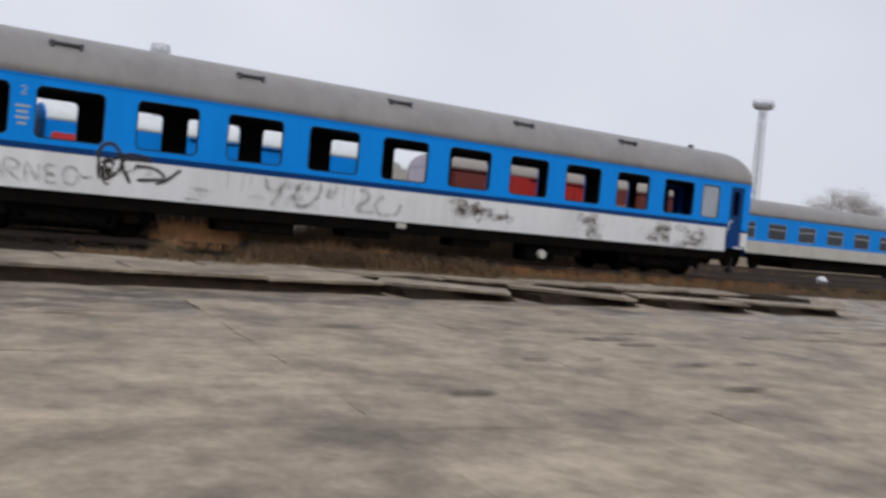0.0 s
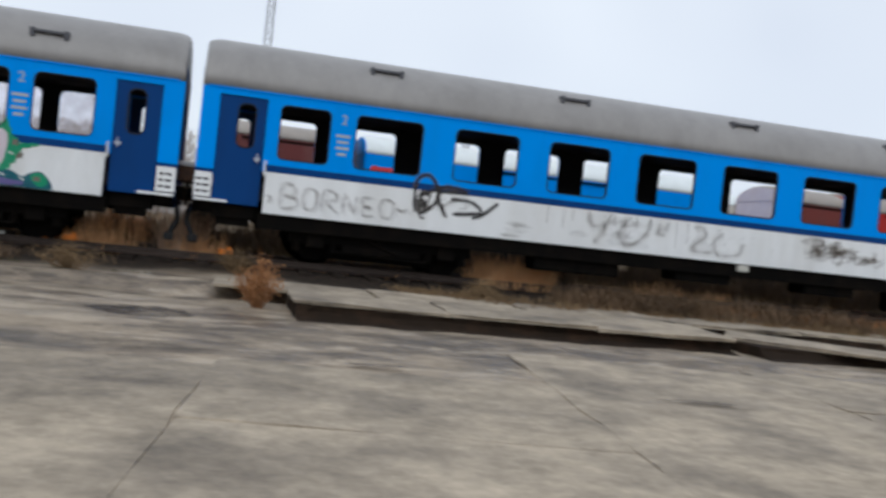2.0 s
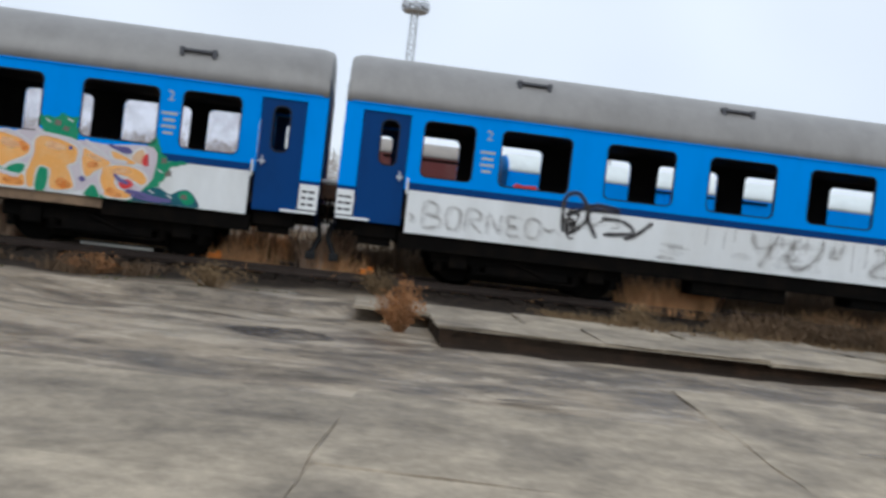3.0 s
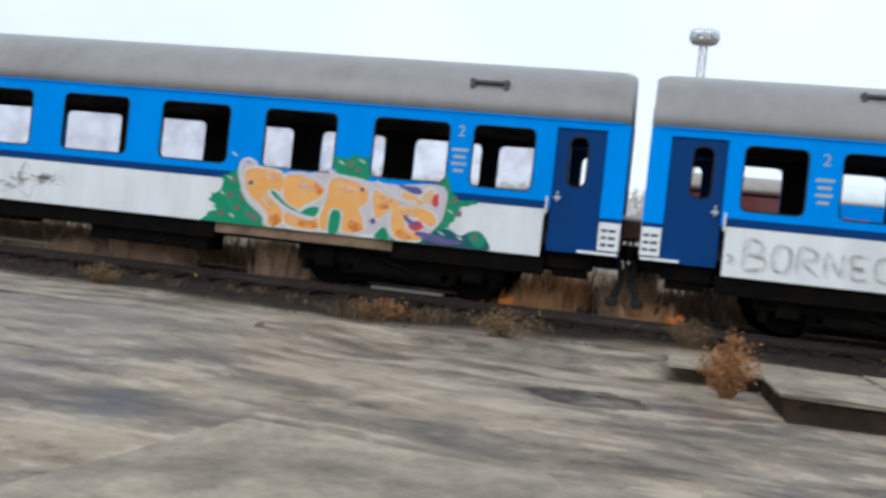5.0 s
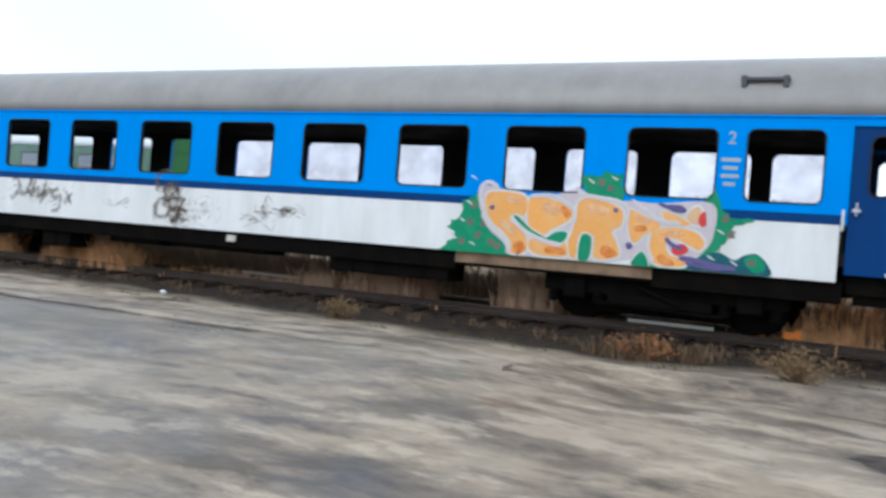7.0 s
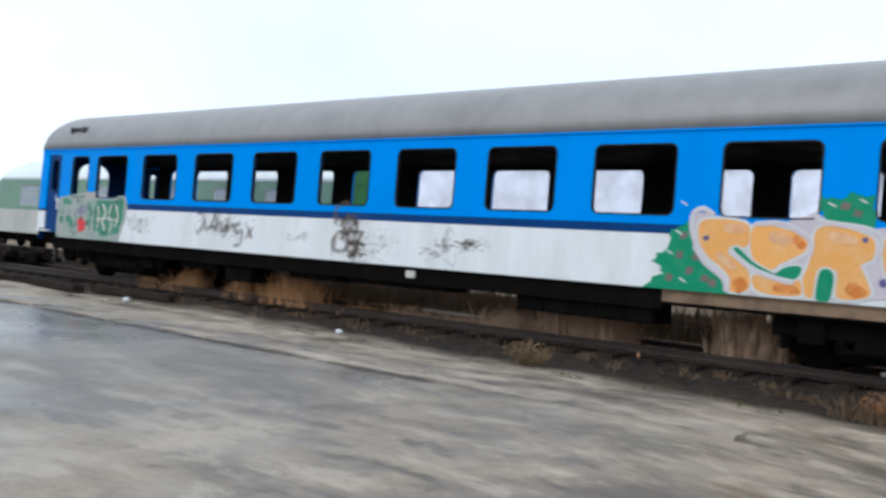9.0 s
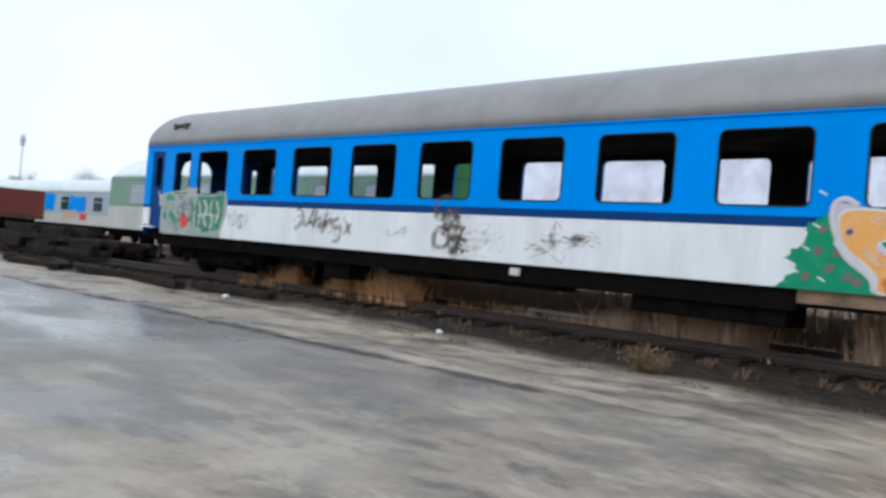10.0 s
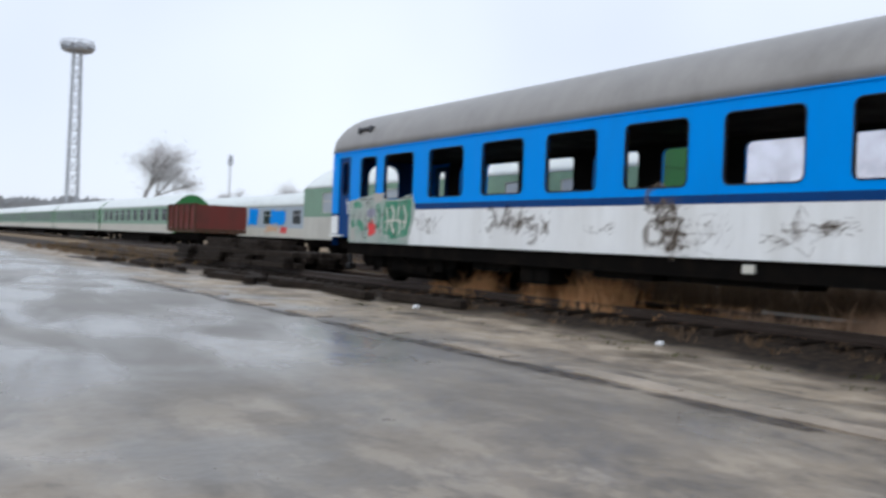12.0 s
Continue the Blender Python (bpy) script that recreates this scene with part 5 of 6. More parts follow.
far_coach("red_works_van", 25.4, 30.6, 9.5, "short bright red works van with a grey roof", RED, RED, BEIGEROOF, RED, 2.6, 0, eave=3.25, top=3.85)
far_coach("brown_works_van", 30.9, 36.2, 9.5, "brown-red works van with a grey roof", REDPAINT, CREAM, BEIGEROOF, REDPAINT, 2.6, 0, waist=2.6, eave=3.25, top=3.8)
far_coach("white_van", 23.5, 29.5, 14.2, "white goods van standing behind other stock", CREAM, CREAM, PALEROOF, CREAM, 3.0, 0, eave=3.2, top=3.7)
for k in range(2):
    far_coach("saloon_coach", 43.1 + 25.2 * k, 67.6 + 25.2 * k, 14.2, "blue and white saloon coach with square windows", BLUE, CREAM, ROOF, NAVY, 2.75, 1.6, group="blue saloon coaches", sill=1.95, head=2.85, waist=1.8)


def build_gondola():
    x0, x1, y0 = -50.9, -45.8, 4.80
    g = thing("open_goods_wagon", ((x0 + x1) / 2, y0 + 1.36, 0.24), "rusty dull red open goods wagon with ribbed sides", "goods wagon")
    base = Matrix.Translation((-(x0 + x1) / 2, -y0 - 1.36, -0.24))

    def add(nm, bm, mat):
        ob = part(nm, bm, mat, g)
        ob.matrix_basis = base
        return ob

    for ya in (y0, y0 + 2.66):
        add("side_wall", boxed(x0, x1, ya, ya + 0.06, 1.42, 2.65, 0.01), REDPAINT)
    for xa in (x0, x1 - 0.06):
        add("end_wall", boxed(xa, xa + 0.058, y0 + 0.06, y0 + 2.66, 1.42, 2.66), REDPAINT)
    for k in range(6):
        xx = x0 + 0.05 + k * (x1 - x0 - 0.2) / 5
        add("rib", boxed(xx, xx + 0.1, y0 - 0.09, y0 - 0.001, 1.30, 2.65, 0.01), RUST)
    add("top_rail", boxed(x0, x1, y0 - 0.05, y0 + 0.08, 2.651, 2.72, 0.01), RUST)
    add("floor", boxed(x0, x1, y0, y0 + 2.72, 1.2, 1.41), RUST)
    add("underframe", boxed(x0 + 0.3, x1 - 0.3, y0 + 0.3, y0 + 2.4, 0.8, 1.19, 0.02), IRON)
    hub = part("wheel", wheel_bm(), IRON, g)
    spots = (x0 + 1.3, x1 - 1.3)
    hub.matrix_basis = base @ pose(spots[0], y0 + 0.61, 0.70)
    for k, xw in enumerate(spots):
        for s in (0.61, 2.11):
            if k or s > 1:
                share("wheel", hub, g, base @ pose(xw, y0 + s, 0.70, 0, 0, 0 if s < 1 else 180))


build_gondola()


# ---- yard: slabs, kerb, timber, heaps ----
def slab_bm(lx, ly, h, seed):
    r = random.Random(seed)
    bm = boxed(-lx / 2, lx / 2, -ly / 2, ly / 2, -h, 0)
    bmesh.ops.subdivide_edges(bm, edges=bm.edges, cuts=3, use_grid_fill=True)
    for v in bm.verts:
        on_edge = abs(abs(v.co.x) - lx / 2) < 1e-4 or abs(abs(v.co.y) - ly / 2) < 1e-4
        k = 0.022 if on_edge else 0.01
        v.co += Vector((r.uniform(-k, k), r.uniform(-k, k), r.uniform(-0.008, 0.006)))
    return bm


shelf = thing("pavement", (0, 0, 0), "broken raised concrete slabs along the track", "pavement", kind="structure")
SLABS = [(7.0, -3.78, 2.15, 1.5, -1), (9.17, -3.84, 2.15, 1.5, -2), (11.34, -3.92, 2.15, 1.5, -3), (13.9, -4.35, 2.5, 1.2, -34), (17.0, -4.45, 2.6, 1.2, -32), (20.2, -4.7, 2.5, 1.3, -30), (23.4, -4.9, 2.6, 1.3, -28)]
SLABS += [(6.1 + 2.5 * k, -2.18 + 0.05 * (k % 3), 2.42, 1.45, (-1, 1, 0)[k % 3]) for k in range(9)]
for k, (x, y, lx, ly, rz) in enumerate(SLABS):
    sl = part("slab", slab_bm(lx, ly, 0.05, k), CONCRETE, shelf)
    sl.matrix_basis = pose(x, y, (0.0 if k < 3 else -0.03 if k < 7 else -0.012) + 0.01 * math.sin(k * 2.1), 1.2 * math.sin(k), 0.8 * math.cos(1.7 * k), rz)

EARTH = surface("dark_brown_earth", (0.022, 0.015, 0.010), 0.9, dirt=(0.06, 0.032, 0.017), amount=0.6, scale=2.5, grain=14, bump=0.7, gloss=0.1)


def earth_bank(x0, x1, y0, y1, z0, z1, turn=0.0, seed=1):
    """The crumbling bed of earth under a row of slabs."""
    n = int((x1 - x0) / 0.12)
    prof = [(-0.50, z0 - 0.03), (-0.06, z0 + 0.03), (0.03, z0 + 0.10), (0.05, z1)]
    bm = bmesh.new()
    rows = []
    for i in range(n + 1):
        x = (x0 + (x1 - x0) * i / n)
        w = [0.06 * noise.noise(Vector((x * 1.7, j * 0.7, seed))) + 0.03 * noise.noise(Vector((x * 6.3, j * 1.3, seed))) for j in range(4)]
        rows.append([bm.verts.new((x, y0 + p + w[j], z + 0.3 * w[j] * (j < 3))) for j, (p, z) in enumerate(prof)] + [bm.verts.new((x, y1, z1)), bm.verts.new((x, y1, z0 - 0.05))])
    for a, b in zip(rows, rows[1:]):
        for j in range(5):
            bm.faces.new((a[j], b[j], b[j + 1], a[j + 1]))
    for r_ in (rows[0], rows[-1]):
        bm.faces.new(r_ if r_ is rows[-1] else r_[::-1])
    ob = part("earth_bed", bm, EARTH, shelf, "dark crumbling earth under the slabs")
    ob.matrix_basis = Matrix.Translation((x0, y0, 0)) @ Matrix.Rotation(turn, 4, "Z") @ Matrix.Translation((-x0, -y0, 0))


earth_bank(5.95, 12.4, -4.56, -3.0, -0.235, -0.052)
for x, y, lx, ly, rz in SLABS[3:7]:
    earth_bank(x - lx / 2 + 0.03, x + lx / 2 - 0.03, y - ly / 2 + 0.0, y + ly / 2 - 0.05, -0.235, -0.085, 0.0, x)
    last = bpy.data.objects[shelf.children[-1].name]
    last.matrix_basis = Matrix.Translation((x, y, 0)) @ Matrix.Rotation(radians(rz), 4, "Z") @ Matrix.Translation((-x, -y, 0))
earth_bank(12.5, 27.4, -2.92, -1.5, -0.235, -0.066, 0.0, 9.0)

kerb = thing("kerb", (0, 0, 0), "pale worn concrete kerb along the yard", "kerb", kind="structure")
kb = part("kerb_stone", slab_bm(1.18, 0.3, 0.22, 77), KERB, kerb)
kb.matrix_basis = pose(-0.6, -3.72, -0.064, 0, 0, 0)
for k in range(1, 20):
    x = -0.6 - 1.2 * k
    share("kerb_stone", kb, kerb, pose(x, -3.72 + 0.004 * (-0.6 - x), -0.066 + 0.012 * math.sin(k * 3.3), 0.8 * math.sin(k * 5), 0.5 * math.cos(k * 3), 1.1 * math.sin(k * 7) + (180 if k % 2 else 0)))


def flat_patch(name, x, y, rx, ry, mat, label, seed):
    r = random.Random(seed)
    bm = bmesh.new()
    n = 28
    rim = []
    for i in range(n):
        a = 2 * math.pi * i / n
        k = 0.85 + 0.3 * r.random()
        px, py = x + rx * k * math.cos(a), y + ry * k * math.sin(a)
        rim.append(bm.verts.new((px, py, ground_z(px, py) + 0.006)))
    mid = bm.verts.new((x, y, ground_z(x, y) + 0.016))
    for i in range(n):
        bm.faces.new((mid, rim[i], rim[(i + 1) % n]))
    return tagged(part(name, bm, mat), label, "puddle" if "puddle" in name else "dirt patch", kind="structure")


STAIN = faded("damp_stain", (0.07, 0.055, 0.045), 0.1, 0.8, 4)
MUD = surface("dark_mud", (0.035, 0.027, 0.02), 0.85, dirt=(0.09, 0.07, 0.05), amount=0.6, scale=3, grain=12, bump=0.6)
flat_patch("mud_patch", 4.05, -5.1, 0.62, 0.5, STAIN, "dark muddy hollow where a slab is missing", 9)
for k in range(9):
    x = -4.0 - 2.2 * k
    flat_patch("mud_patch", x, -4.02, 0.9 + 0.4 * abs(math.sin(k * 2.3)), 0.14, STAIN, "dark mud along the kerb", 10 + k)


for k, (x, y, rx, ry) in enumerate(((12.8, -9.95, 0.5, 0.14), (13.0, -10.4, 0.35, 0.10), (12.5, -11.8, 0.28, 0.12), (16.3, -9.7, 0.35, 0.10), (11.3, -11.4, 0.16, 0.07), (10.5, -11.4, 0.18, 0.08), (19.2, -8.9, 0.6, 0.12), (19.1, -10.2, 0.9, 0.12), (8.6, -12.9, 0.3, 0.1), (11.8, -13.1, 0.3, 0.08), (13.4, -11.8, 0.2, 0.08), (6.4, -8.2, 0.3, 0.08), (9.2, -9.1, 0.4, 0.09))):
    st = flat_patch("damp_stain", x, y, rx, ry, STAIN, "dark damp stain on the concrete", 40 + k)
    st.location.z = 0.03


def timber(x, y, z, rz, lx=2.6, tilt=0):
    t = part("old_sleeper", boxed(-lx / 2, lx / 2, -0.13, 0.13, -0.075, 0.075, 0.02), SLEEPER)
    t.matrix_basis = pose(x, y, z, 0, tilt, rz)
    return tagged(t, "tarred old wooden sleeper lying beside the track", "railway sleeper", "loose old sleepers")


r = random.Random(3)
for xs, lay in ((-24.4, 3), (-27.0, 5), (-29.8, 5), (-33.2, 3)):
    for k in range(lay):
        for j in range(5 - k // 2):
            timber(xs + r.uniform(-0.45, 0.45), 0.4 + 0.44 * j + 0.1 * k + r.uniform(-0.06, 0.06), 0.325 + 0.156 * k, r.uniform(-7, 7), r.choice((2.2, 2.6, 2.6, 3.1)))
for x, y, rz in ((-19.5, -0.75, 8), (-16.8, -0.9, -6), (-22.6, -1.3, 12), (-24.5, -1.0, -10), (-14.2, -0.55, 5)):
    timber(x, y, ground_z(x, y) + 0.09, rz)


for k in range(13):
    x = -18.5 - 1.55 * k
    y = -0.75 - 0.03 * (-18 - x) + r.uniform(-0.45, 0.35)
    timber(x + r.uniform(-0.4, 0.4), y, ground_z(x, y) + 0.085 + 0.04 * (k % 3 == 1), r.uniform(-28, 28), r.choice((0.9, 1.4, 2.0, 2.6)), r.uniform(-2, 2))


def heap(x, y, rx, ry, h, mat, label, seed):
    bm = bmesh.new()
    n, m_ = 48, 14
    rows = []
    for j in range(m_):
        q = j / (m_ - 1)
        row = []
        for i in range(n):
            a = 2 * math.pi * i / n
            k = 1 + 0.35 * noise.noise(Vector((2 * math.cos(a) + seed, 2 * math.sin(a), q * 2)))
            px, py = x + rx * q * k * math.cos(a), y + ry * q * k * math.sin(a)
            bump = h * (0.6 * noise.noise(Vector((px * 2.2, py * 3.2, seed))) + 0.4 * noise.noise(Vector((px * 6.1, py * 6.1, seed)))) * (1 - q)
            row.append(bm.verts.new((px, py, ground_z(px, py) - 0.03 + h * (math.cos(q * math.pi) * 0.5 + 0.5) + bump)))
        rows.append(row)
    for a, b in zip(rows, rows[1:]):
        for i in range(n):
            bm.faces.new((a[i], a[(i + 1) % n], b[(i + 1) % n], b[i]))
    bmesh.ops.remove_doubles(bm, verts=bm.verts, dist=1e-4)
    return tagged(part("earth_mound", bm, mat), label, "mound", "mounds along the track")


for k, (x, y, rx, ry, h) in enumerate(((-20.5, -1.1, 2.6, 0.4, 0.06), (-24.0, -1.3, 3.0, 0.45, 0.07), (-28.0, -1.5, 3.4, 0.5, 0.08), (-32.5, -1.7, 3.8, 0.6, 0.09), (-38.0, -2.0, 5.0, 0.7, 0.1), (-17.4, -0.7, 1.5, 0.3, 0.05), (11.8, -1.0, 2.4, 0.5, 0.12), (14.8, -0.9, 2.0, 0.5, 0.12))):
    heap(x, y, rx, ry, h, MUD, "low mound of dark earth beside the track", k + 0.5)
for x, y, s in ((33.6, 1.0, 0.2), (-13.4, -1.2, 0.07), (-7.6, -1.0, 0.06)):
    bm = bmesh.new()
    bmesh.ops.create_icosphere(bm, subdivisions=2, radius=s)
    for v in bm.verts:
        v.co *= 1 + 0.3 * noise.noise(v.co * 9 + Vector((x, 0, 0)))
        v.co.z *= 0.7
    o = part("white_lump", bm, LITTER)
    o.location = (x, y, (0.24 if y > 0.5 else ground_z(x, y)) + s * 0.55)
    tagged(o, "small crumpled white rubbish on the ground", "litter", "white litter")
for x, y, z in ((1.88, 0.66, 0.242), (5.06, 0.66, 0.242), (2.36, 0.66, 0.242)):
    bm = boxed(-0.12, 0.12, -0.05, 0.05, -0.05, 0.05, 0.02)
    box(bm, 0.02, 0.10, -0.035, 0.035, 0.045, 0.10, 0.015)
    o = part("wheel_stop", bm, SIGNAL)
    o.matrix_basis = pose(x, y, z + 0.05, 0, 0, 4 * x)
    tagged(o, "bright orange wheel stop clamped on the rail", "wheel stop", "orange wheel stops")


# added cream bars imitate the bright highlight along the rail heads
for x, y, z, lx, rz in ((0.68, 0.66, 0.242, 1.25, 0), (-7.4, 2.16, 0.242, 2.2, 0)):
    o = part("metal_bar", boxed(-lx / 2, lx / 2, -0.025, 0.025, 0, 0.05, 0.008), CREAM)
    o.matrix_basis = pose(x, y, z, 0, 0, rz)
    tagged(o, "cream bar in place of the highlight on the rail", "metal bar", "metal bars on the rail")


# ---- dead grass ----
def grass(name, areas, mat, label, seed, lean=0.35):
    """areas: (x0, x1, y0, y1, tufts, height). Tufts of thin blades, in one mesh."""
    r = random.Random(seed)
    vs, fs = [], []
    for x0, x1, y0, y1, tufts, h in areas:
        for _ in range(tufts):
            cx, cy = r.uniform(x0, x1), r.uniform(y0, y1)
            cz = ground_z(cx, cy) - 0.02
            hh = h * r.uniform(0.35, 1.2)
            for _ in range(16):
                a = r.uniform(0, 2 * math.pi)
                bx, by = cx + r.gauss(0, 0.10), cy + r.gauss(0, 0.08)
                l_ = hh * r.uniform(0.5, 1.1)
                dx, dy = math.cos(a) * l_ * r.uniform(0, lean * 2), math.sin(a) * l_ * r.uniform(0, lean * 2)
                w = r.uniform(0.006, 0.014)
                wx, wy = -math.sin(a) * w, math.cos(a) * w
                if r.random() < 0.5:
                    wx, wy = w, 0
                i = len(vs)
                vs += [(bx - wx, by - wy, cz), (bx + wx, by + wy, cz), (bx + dx * 0.45 + wx * 0.8, by + dy * 0.45 + wy * 0.8, cz + l_ * 0.65), (bx + dx * 0.45 - wx * 0.8, by + dy * 0.45 - wy * 0.8, cz + l_ * 0.65), (bx + dx, by + dy, cz + l_)]
                fs += [(i, i + 1, i + 2, i + 3), (i + 3, i + 2, i + 4)]
    me = bpy.data.meshes.new(name)
    me.from_pydata(vs, [], fs)
    me.materials.append(mat)
    return tagged(new(name, me), label, "dry grass", kind="stuff")


grass("dry_grass", [(-13, 30, 3.6, 5.2, 900, 0.4), (8, 22, -1.9, -0.3, 460, 0.2), (22, 40, -1.8, 0.3, 300, 0.28), (-60, -30, -1.5, 4, 500, 0.35), (-60, 60, 8, 9.3, 600, 0.4)], STRAW, "dry straw-coloured grass along the rails", 11)
grass("dead_reeds", [(-15.8, -13.9, 0.72, 0.95, 120, 0.62), (-12.8, -11.6, 0.74, 1.0, 50, 0.5), (-11.5, -10.1, 0.72, 0.92, 90, 0.62), (-9.2, -7.6, 0.80, 1.08, 14, 0.3), (2.3, 3.4, 3.9, 4.6, 50, 0.9), (2.3, 3.4, 0.80, 1.08, 36, 0.55), (4.2, 5.0, 0.80, 1.08, 30, 0.5), (9.9, 11.6, 0.72, 1.0, 130, 0.66), (13.6, 15.8, 0.80, 1.08, 40, 0.45)], STALK, "pale dead reeds standing between the rails", 14, 0.38)
grass("tan_reeds", [(-6.4, -4.9, 0.85, 1.5, 80, 0.5), (-5.0, -3.75, 0.85, 1.6, 130, 0.86), (-2.25, -1.35, 0.85, 1.6, 90, 0.86), (3.95, 4.55, 0.9, 1.9, 50, 0.95), (-8.6, -6.4, 0.85, 1.5, 50, 0.32)], TANREED, "dull tan dead grass standing under the coach", 21, 0.3)
grass("ballast_tufts", [(0.2, 0.8, -1.5, -0.9, 18, 0.34), (0.6, 1.5, -1.0, -0.4, 22, 0.26), (11.2, 17.5, -1.3, 0.2, 330, 0.42), (-18, 2, -0.5, 0.3, 70, 0.13)], DUNREED, "dark tufts of dead grass along the sleeper ends", 22, 0.6)
grass("back_reeds", [(-24, 30, 3.9, 4.9, 1900, 0.98)], DUNREED, "brown dead reeds standing behind the coaches", 15, 0.2)
grass("dead_stalks", [(-14.5, -12.6, 3.5, 4.1, 50, 0.5), (13.0, 17.5, -0.8, -0.1, 70, 0.28), (18.0, 30.0, -0.8, 0.1, 120, 0.3)], RUSSET, "russet dead stalks standing by the track", 12, 0.2)
grass("matted_grass", [(-18, 30, 0.75, 2.1, 900, 0.16), (-18, 30, 2.2, 3.6, 300, 0.2)], STALK, "flattened brown dead grass in the track", 16, 0.9)
grass("green_weeds", [(7.5, 18, -2.6, -1.4, 110, 0.08), (-16, 4, -1.9, -0.9, 60, 0.06)], MOSS, "low dull green weeds between the slabs", 13)


def dead_bush(x, y, h, spread_, n, seed, mat, label):
    r = random.Random(seed)
    b = thing("dead_bush", (x, y, ground_z(x, y)), label, "bush", "dead bushes")
    st = bmesh.new()
    tips = []
    for _ in range(n):
        a, o = r.uniform(0, 6.28), r.uniform(0, 1) ** 0.7
        tip = (math.cos(a) * spread_ * o, math.sin(a) * spread_ * o, h * r.uniform(0.55, 1.0) * (1 - 0.4 * o))
        tube(st, (tip[0] * 0.15, tip[1] * 0.15, -0.03), tip, 0.007, 0.003, 4)
        tips.append(tip)
    part("stem_tangle", st, mat, b)
    vs, fs = [], []
    for tx, ty, tz in tips:
        for _ in range(26):
            k = r.uniform(0.3, 1.05)
            px, py, pz = tx * k + r.gauss(0, 0.05), ty * k + r.gauss(0, 0.05), tz * k + r.gauss(0, 0.04)
            a, s = r.uniform(0, 6.28), r.uniform(0.015, 0.04)
            dx, dy, dz = math.cos(a) * s, math.sin(a) * s, r.uniform(-s, s)
            i = len(vs)
            vs += [(px, py, pz), (px + dx, py + dy, pz + dz), (px - dy * 0.5, py + dx * 0.5, pz + s)]
            fs.append((i, i + 1, i + 2))
    me = bpy.data.meshes.new("dead_foliage")
    me.from_pydata(vs, [], fs)
    me.materials.append(mat)
    o = new("dead_foliage", me)
    o.parent = b
    return b


dead_bush(5.5, -3.65, 0.82, 0.34, 70, 1, RUSSET, "orange-brown dead bush growing beside the rail")
dead_bush(5.25, -0.25, 0.55, 0.34, 36, 2, DULLSTRAW, "dull brown dead bush growing beside the rail")
dead_bush(-3.75, -1.3, 0.36, 0.34, 34, 3, STRAW, "straw-coloured dead bush growing beside the rail")
dead_bush(9.6, -0.9, 0.5, 0.4, 34, 4, STRAW, "straw-coloured dead bush growing beside the rail")
dead_bush(12.9, -1.0, 0.62, 0.95, 120, 5, DUNREED, "dark brown dead bush growing beside the rail")
dead_bush(0.75, -1.0, 0.36, 0.6, 30, 7, RUSSET, "russet dead bush growing beside the rail")
dead_bush(2.7, -1.55, 0.42, 0.75, 40, 6, DULLSTRAW, "dull brown dead bush growing beside the rail")


# ---- distance: masts, trees, woods ----
def build_mast(x, y, h, slim=1.0):
    m = thing("lighting_mast", (x, y, 0), "tall slim grey lattice mast with a ring of floodlights", "lighting mast", "yard lighting masts")
    m.scale = (slim, slim, 1)
    bm = bmesh.new()
    n = 14
    for k in range(n):
        z0, z1 = h * k / n, h * (k + 1) / n
        w0, w1 = 0.55 - 0.2 * k / n, 0.55 - 0.2 * (k + 1) / n
        q0 = [(s * w0, t * w0, z0) for s, t in ((-1, -1), (1, -1), (1, 1), (-1, 1))]
        q1 = [(s * w1, t * w1, z1) for s, t in ((-1, -1), (1, -1), (1, 1), (-1, 1))]
        for i in range(4):
            tube(bm, q0[i], q1[i], 0.09, seg=6)
            tube(bm, q0[i], q1[(i + 1) % 4], 0.05, seg=4)
            tube(bm, q0[i], q0[(i + 1) % 4], 0.05, seg=4)
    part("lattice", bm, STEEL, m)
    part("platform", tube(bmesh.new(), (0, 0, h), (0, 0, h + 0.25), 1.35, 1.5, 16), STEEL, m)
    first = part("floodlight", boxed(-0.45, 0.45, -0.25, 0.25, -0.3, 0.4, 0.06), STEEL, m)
    first.matrix_basis = pose(1.35, 0, h + 0.75, 0, 20, 90)
    for k in range(1, 8):
        a = 45 * k
        share("floodlight", first, m, pose(1.35 * math.cos(radians(a)), 1.35 * math.sin(radians(a)), h + 0.75, 0, 20, a + 90))
    rl = bmesh.new()
    for k in range(16):
        a, b = 2 * math.pi * k / 16, 2 * math.pi * (k + 1) / 16
        tube(rl, (1.5 * math.cos(a), 1.5 * math.sin(a), h + 1.5), (1.5 * math.cos(b), 1.5 * math.sin(b), h + 1.5), 0.05, seg=4)
        tube(rl, (1.5 * math.cos(a), 1.5 * math.sin(a), h + 0.2), (1.5 * math.cos(a), 1.5 * math.sin(a), h + 1.5), 0.04, seg=4)
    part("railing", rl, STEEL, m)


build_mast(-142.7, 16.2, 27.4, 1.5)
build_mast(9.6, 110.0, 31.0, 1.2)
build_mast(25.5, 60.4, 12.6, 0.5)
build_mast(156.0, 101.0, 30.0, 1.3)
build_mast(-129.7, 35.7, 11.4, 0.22)


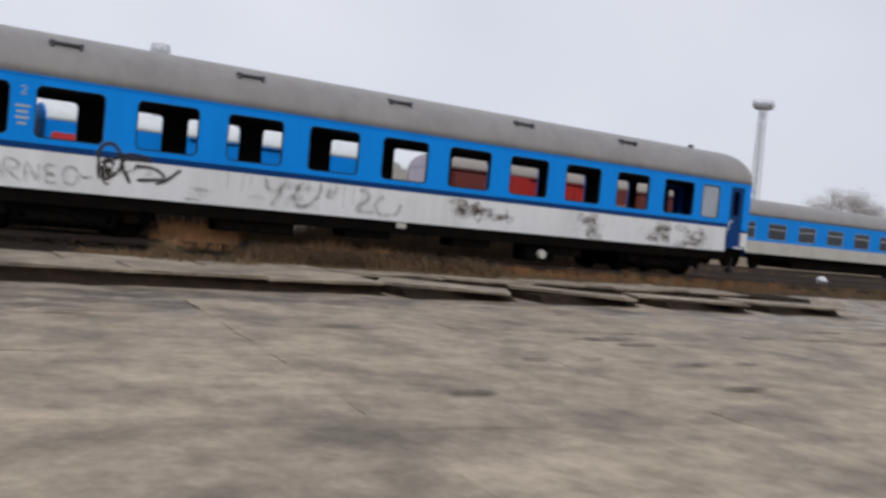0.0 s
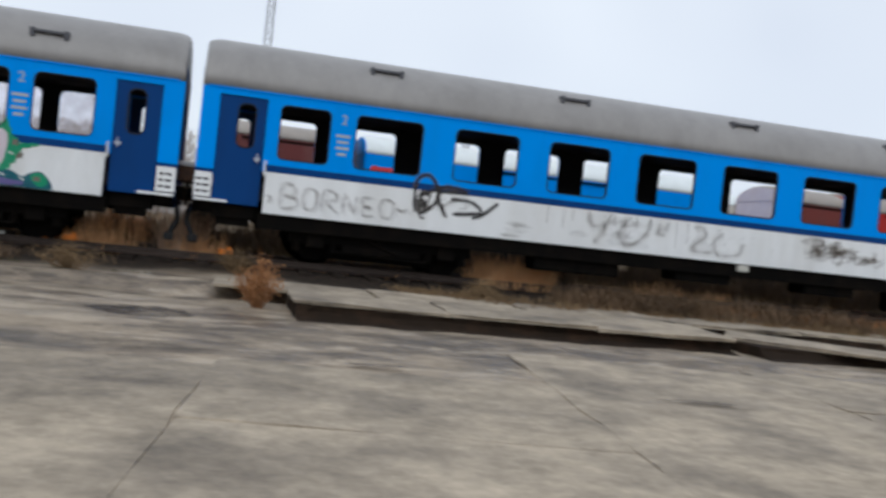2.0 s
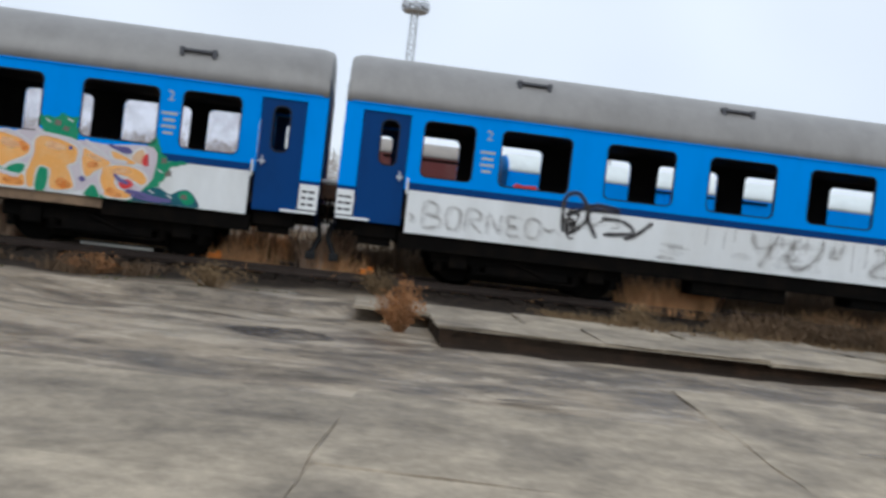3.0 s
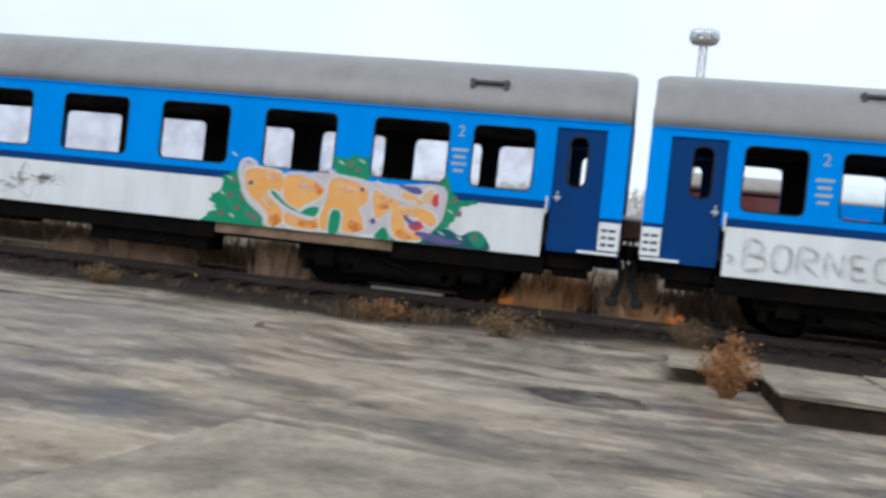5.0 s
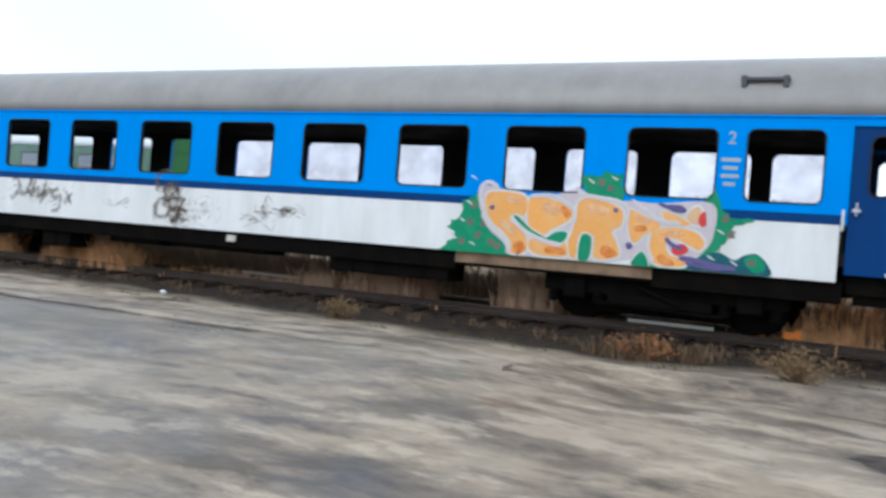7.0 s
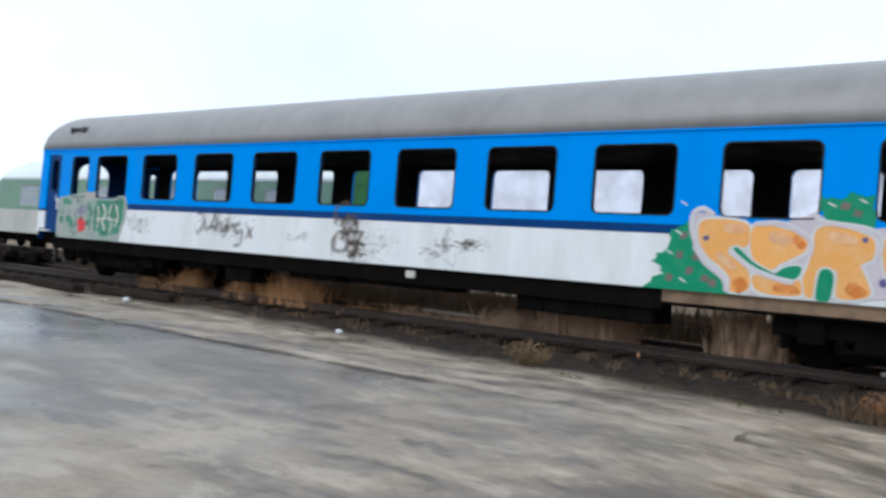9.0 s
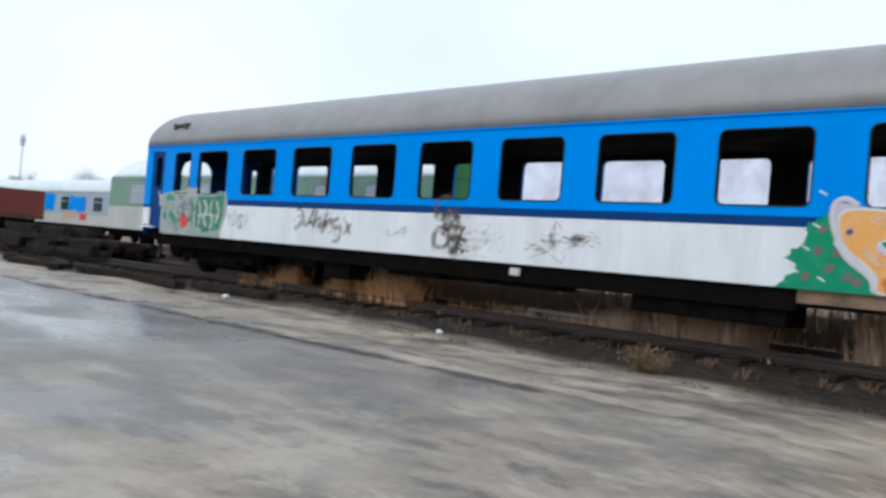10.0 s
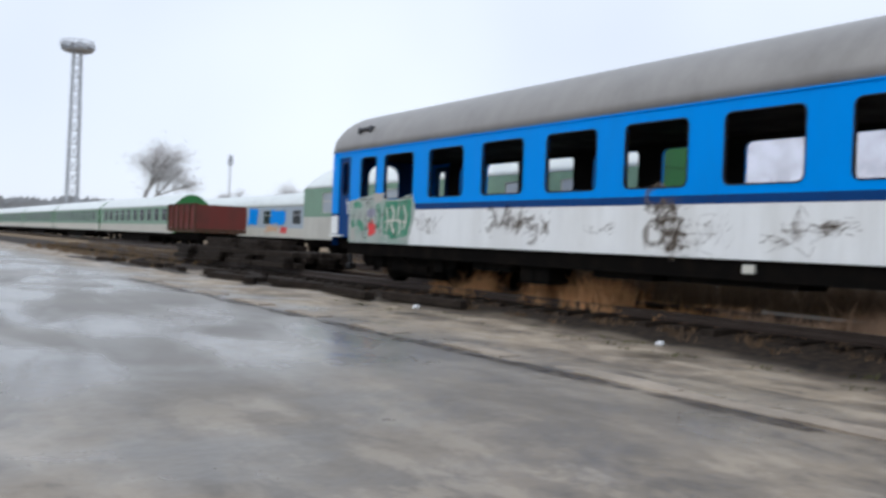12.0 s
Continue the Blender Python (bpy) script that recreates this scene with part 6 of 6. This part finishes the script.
def build_tree(x, y, h, wide, seed, twigs=6500):
    r = random.Random(seed)
    t = thing("bare_tree", (x, y, -0.1), "bare winter tree with a dense round crown of twigs", "tree", "bare trees")
    bm = bmesh.new()
    ends = []

    def limb(p, d, ln, rad, depth):
        q = p + d * ln
        tube(bm, p, q, rad, rad * 0.65, 6)
        if depth == 0:
            ends.append(q)
            return
        for _ in range(3 if depth > 1 else 4):
            nd = (d + Vector((r.gauss(0, 0.55), r.gauss(0, 0.55), r.gauss(0.12, 0.3)))).normalized()
            limb(q, nd, ln * r.uniform(0.6, 0.85), rad * 0.6, depth - 1)
        ends.append(q)

    limb(Vector((0, 0, 0)), Vector((0, 0, 1)), h * 0.26, h * 0.022, 4)
    part("trunk", bm, BARK, t)
    vs, fs = [], []
    for _ in range(twigs):
        c = r.choice(ends)
        p = c + Vector((r.gauss(0, wide * 0.055), r.gauss(0, wide * 0.055), r.gauss(0, h * 0.03)))
        d = Vector((r.gauss(0, 1), r.gauss(0, 1), r.gauss(0.3, 0.7))).normalized() * r.uniform(0.3, 0.8)
        i = len(vs)
        n_ = d.cross(Vector((r.gauss(0, 1), r.gauss(0, 1), 0.3))).normalized() * 0.02
        vs += [tuple(p - n_), tuple(p + n_), tuple(p + d)]
        fs.append((i, i + 1, i + 2))
    me = bpy.data.meshes.new("crown")
    me.from_pydata(vs, [], fs)
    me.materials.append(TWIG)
    o = new("crown", me)
    o.parent = t
    return t


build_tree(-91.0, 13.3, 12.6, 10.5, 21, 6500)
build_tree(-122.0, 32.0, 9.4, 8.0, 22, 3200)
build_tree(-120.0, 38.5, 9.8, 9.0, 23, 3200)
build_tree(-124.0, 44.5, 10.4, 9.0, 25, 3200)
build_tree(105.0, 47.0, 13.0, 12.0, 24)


def build_woods():
    """A far belt of woods round the yard: an uneven ridge of crowns."""
    r = random.Random(9)
    vs, fs = [], []
    for k in range(520):
        a = 2 * math.pi * k / 520
        d = r.uniform(240, 300)
        hh = 8 + 5 * noise.noise(Vector((math.cos(a) * 3, math.sin(a) * 3, 2))) + r.uniform(-1.5, 1.5)
        cx, cy = d * math.sin(a), d * math.cos(a)
        for _ in range(90):
            u, v = r.gauss(0, 3.0), abs(r.gauss(0, 1))
            z = hh * min(1.0, r.random() ** 0.6)
            px, py = cx + u * math.cos(a), cy - u * math.sin(a)
            s = r.uniform(0.5, 1.4)
            i = len(vs)
            vs += [(px - s * math.cos(a), py + s * math.sin(a), z - s * r.random()), (px + s * math.cos(a), py - s * math.sin(a), z - s * r.random()), (px + r.uniform(-s, s) * 0.5, py, z + s * 1.3)]
            fs.append((i, i + 1, i + 2))
    me = bpy.data.meshes.new("far_woods")
    me.from_pydata(vs, [], fs)
    me.materials.append(HAZED_WOODS)
    tagged(new("far_woods", me), "belt of bare woods with mist painted into its grey", "woods", kind="stuff")
    # low hill behind
    bm = bmesh.new()
    lo, hi = [], []
    for k in range(120):
        a = 2 * math.pi * k / 120
        hh = 11 + 5 * noise.noise(Vector((math.cos(a) * 2, math.sin(a) * 2, 7)))
        lo.append(bm.verts.new((420 * math.sin(a), 420 * math.cos(a), -1)))
        hi.append(bm.verts.new((520 * math.sin(a), 520 * math.cos(a), hh)))
    for k in range(120):
        j = (k + 1) % 120
        bm.faces.new((lo[k], lo[j], hi[j], hi[k]))
    tagged(part("backdrop_hills", bm, HAZED_WOODS), "low wooded hills on the horizon, mist painted in as grey", "hills", kind="structure")


build_woods()


def build_hedge():
    """A strip of bare scrub beyond the sidings."""
    r = random.Random(31)
    vs, fs = [], []
    for k in range(260):
        cx, cy = -45 + k * 0.42, 62 + r.uniform(-4, 4)
        hh = 4.6 + 2.0 * step01(-abs(cx + 10), -26, -12) + 1.3 * noise.noise(Vector((cx * 0.12, 0, 3))) + r.uniform(-0.5, 0.5)
        for _ in range(330):
            px, pz = cx + r.gauss(0, 0.9), hh * r.random() ** 1.1
            s = r.uniform(0.08, 0.26)
            i = len(vs)
            vs += [(px - 0.05, cy, pz - s), (px + 0.05, cy, pz - s), (px + r.uniform(-s, s), cy + r.uniform(-s, s), pz + s)]
            fs.append((i, i + 1, i + 2))
    me = bpy.data.meshes.new("bare_scrub")
    me.from_pydata(vs, [], fs)
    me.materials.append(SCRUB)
    tagged(new("bare_scrub", me), "strip of bare brown scrub beyond the sidings", "scrub", kind="stuff")


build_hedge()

# ---- yard paving: large worn slabs ----
paving = thing("yard_paving", (0, 0, 0), "large stained concrete slabs of the yard", "paving", kind="structure")
TURN = radians(-7)
for i in range(9):
    for j in range(4):
        u, v = -1.0 + 3.05 * i, -14.9 + 2.45 * j + (0.4 if i % 2 else 0)
        x = u * math.cos(TURN) - v * math.sin(TURN) - 0.6
        y = u * math.sin(TURN) + v * math.cos(TURN) + 0.9
        if y > -7.4 or x < 2.2:
            continue
        sl = part("slab", slab_bm(3.046, 2.446, 0.1, 200 + 7 * i + j), CONCRETE, paving)
        sl.matrix_basis = pose(x, y, ground_z(x, y) + 0.016, 0.15 * math.sin(i * 3 + j), 0.12 * math.cos(i + 5 * j), -7 + 0.3 * math.sin(i * j + 1))
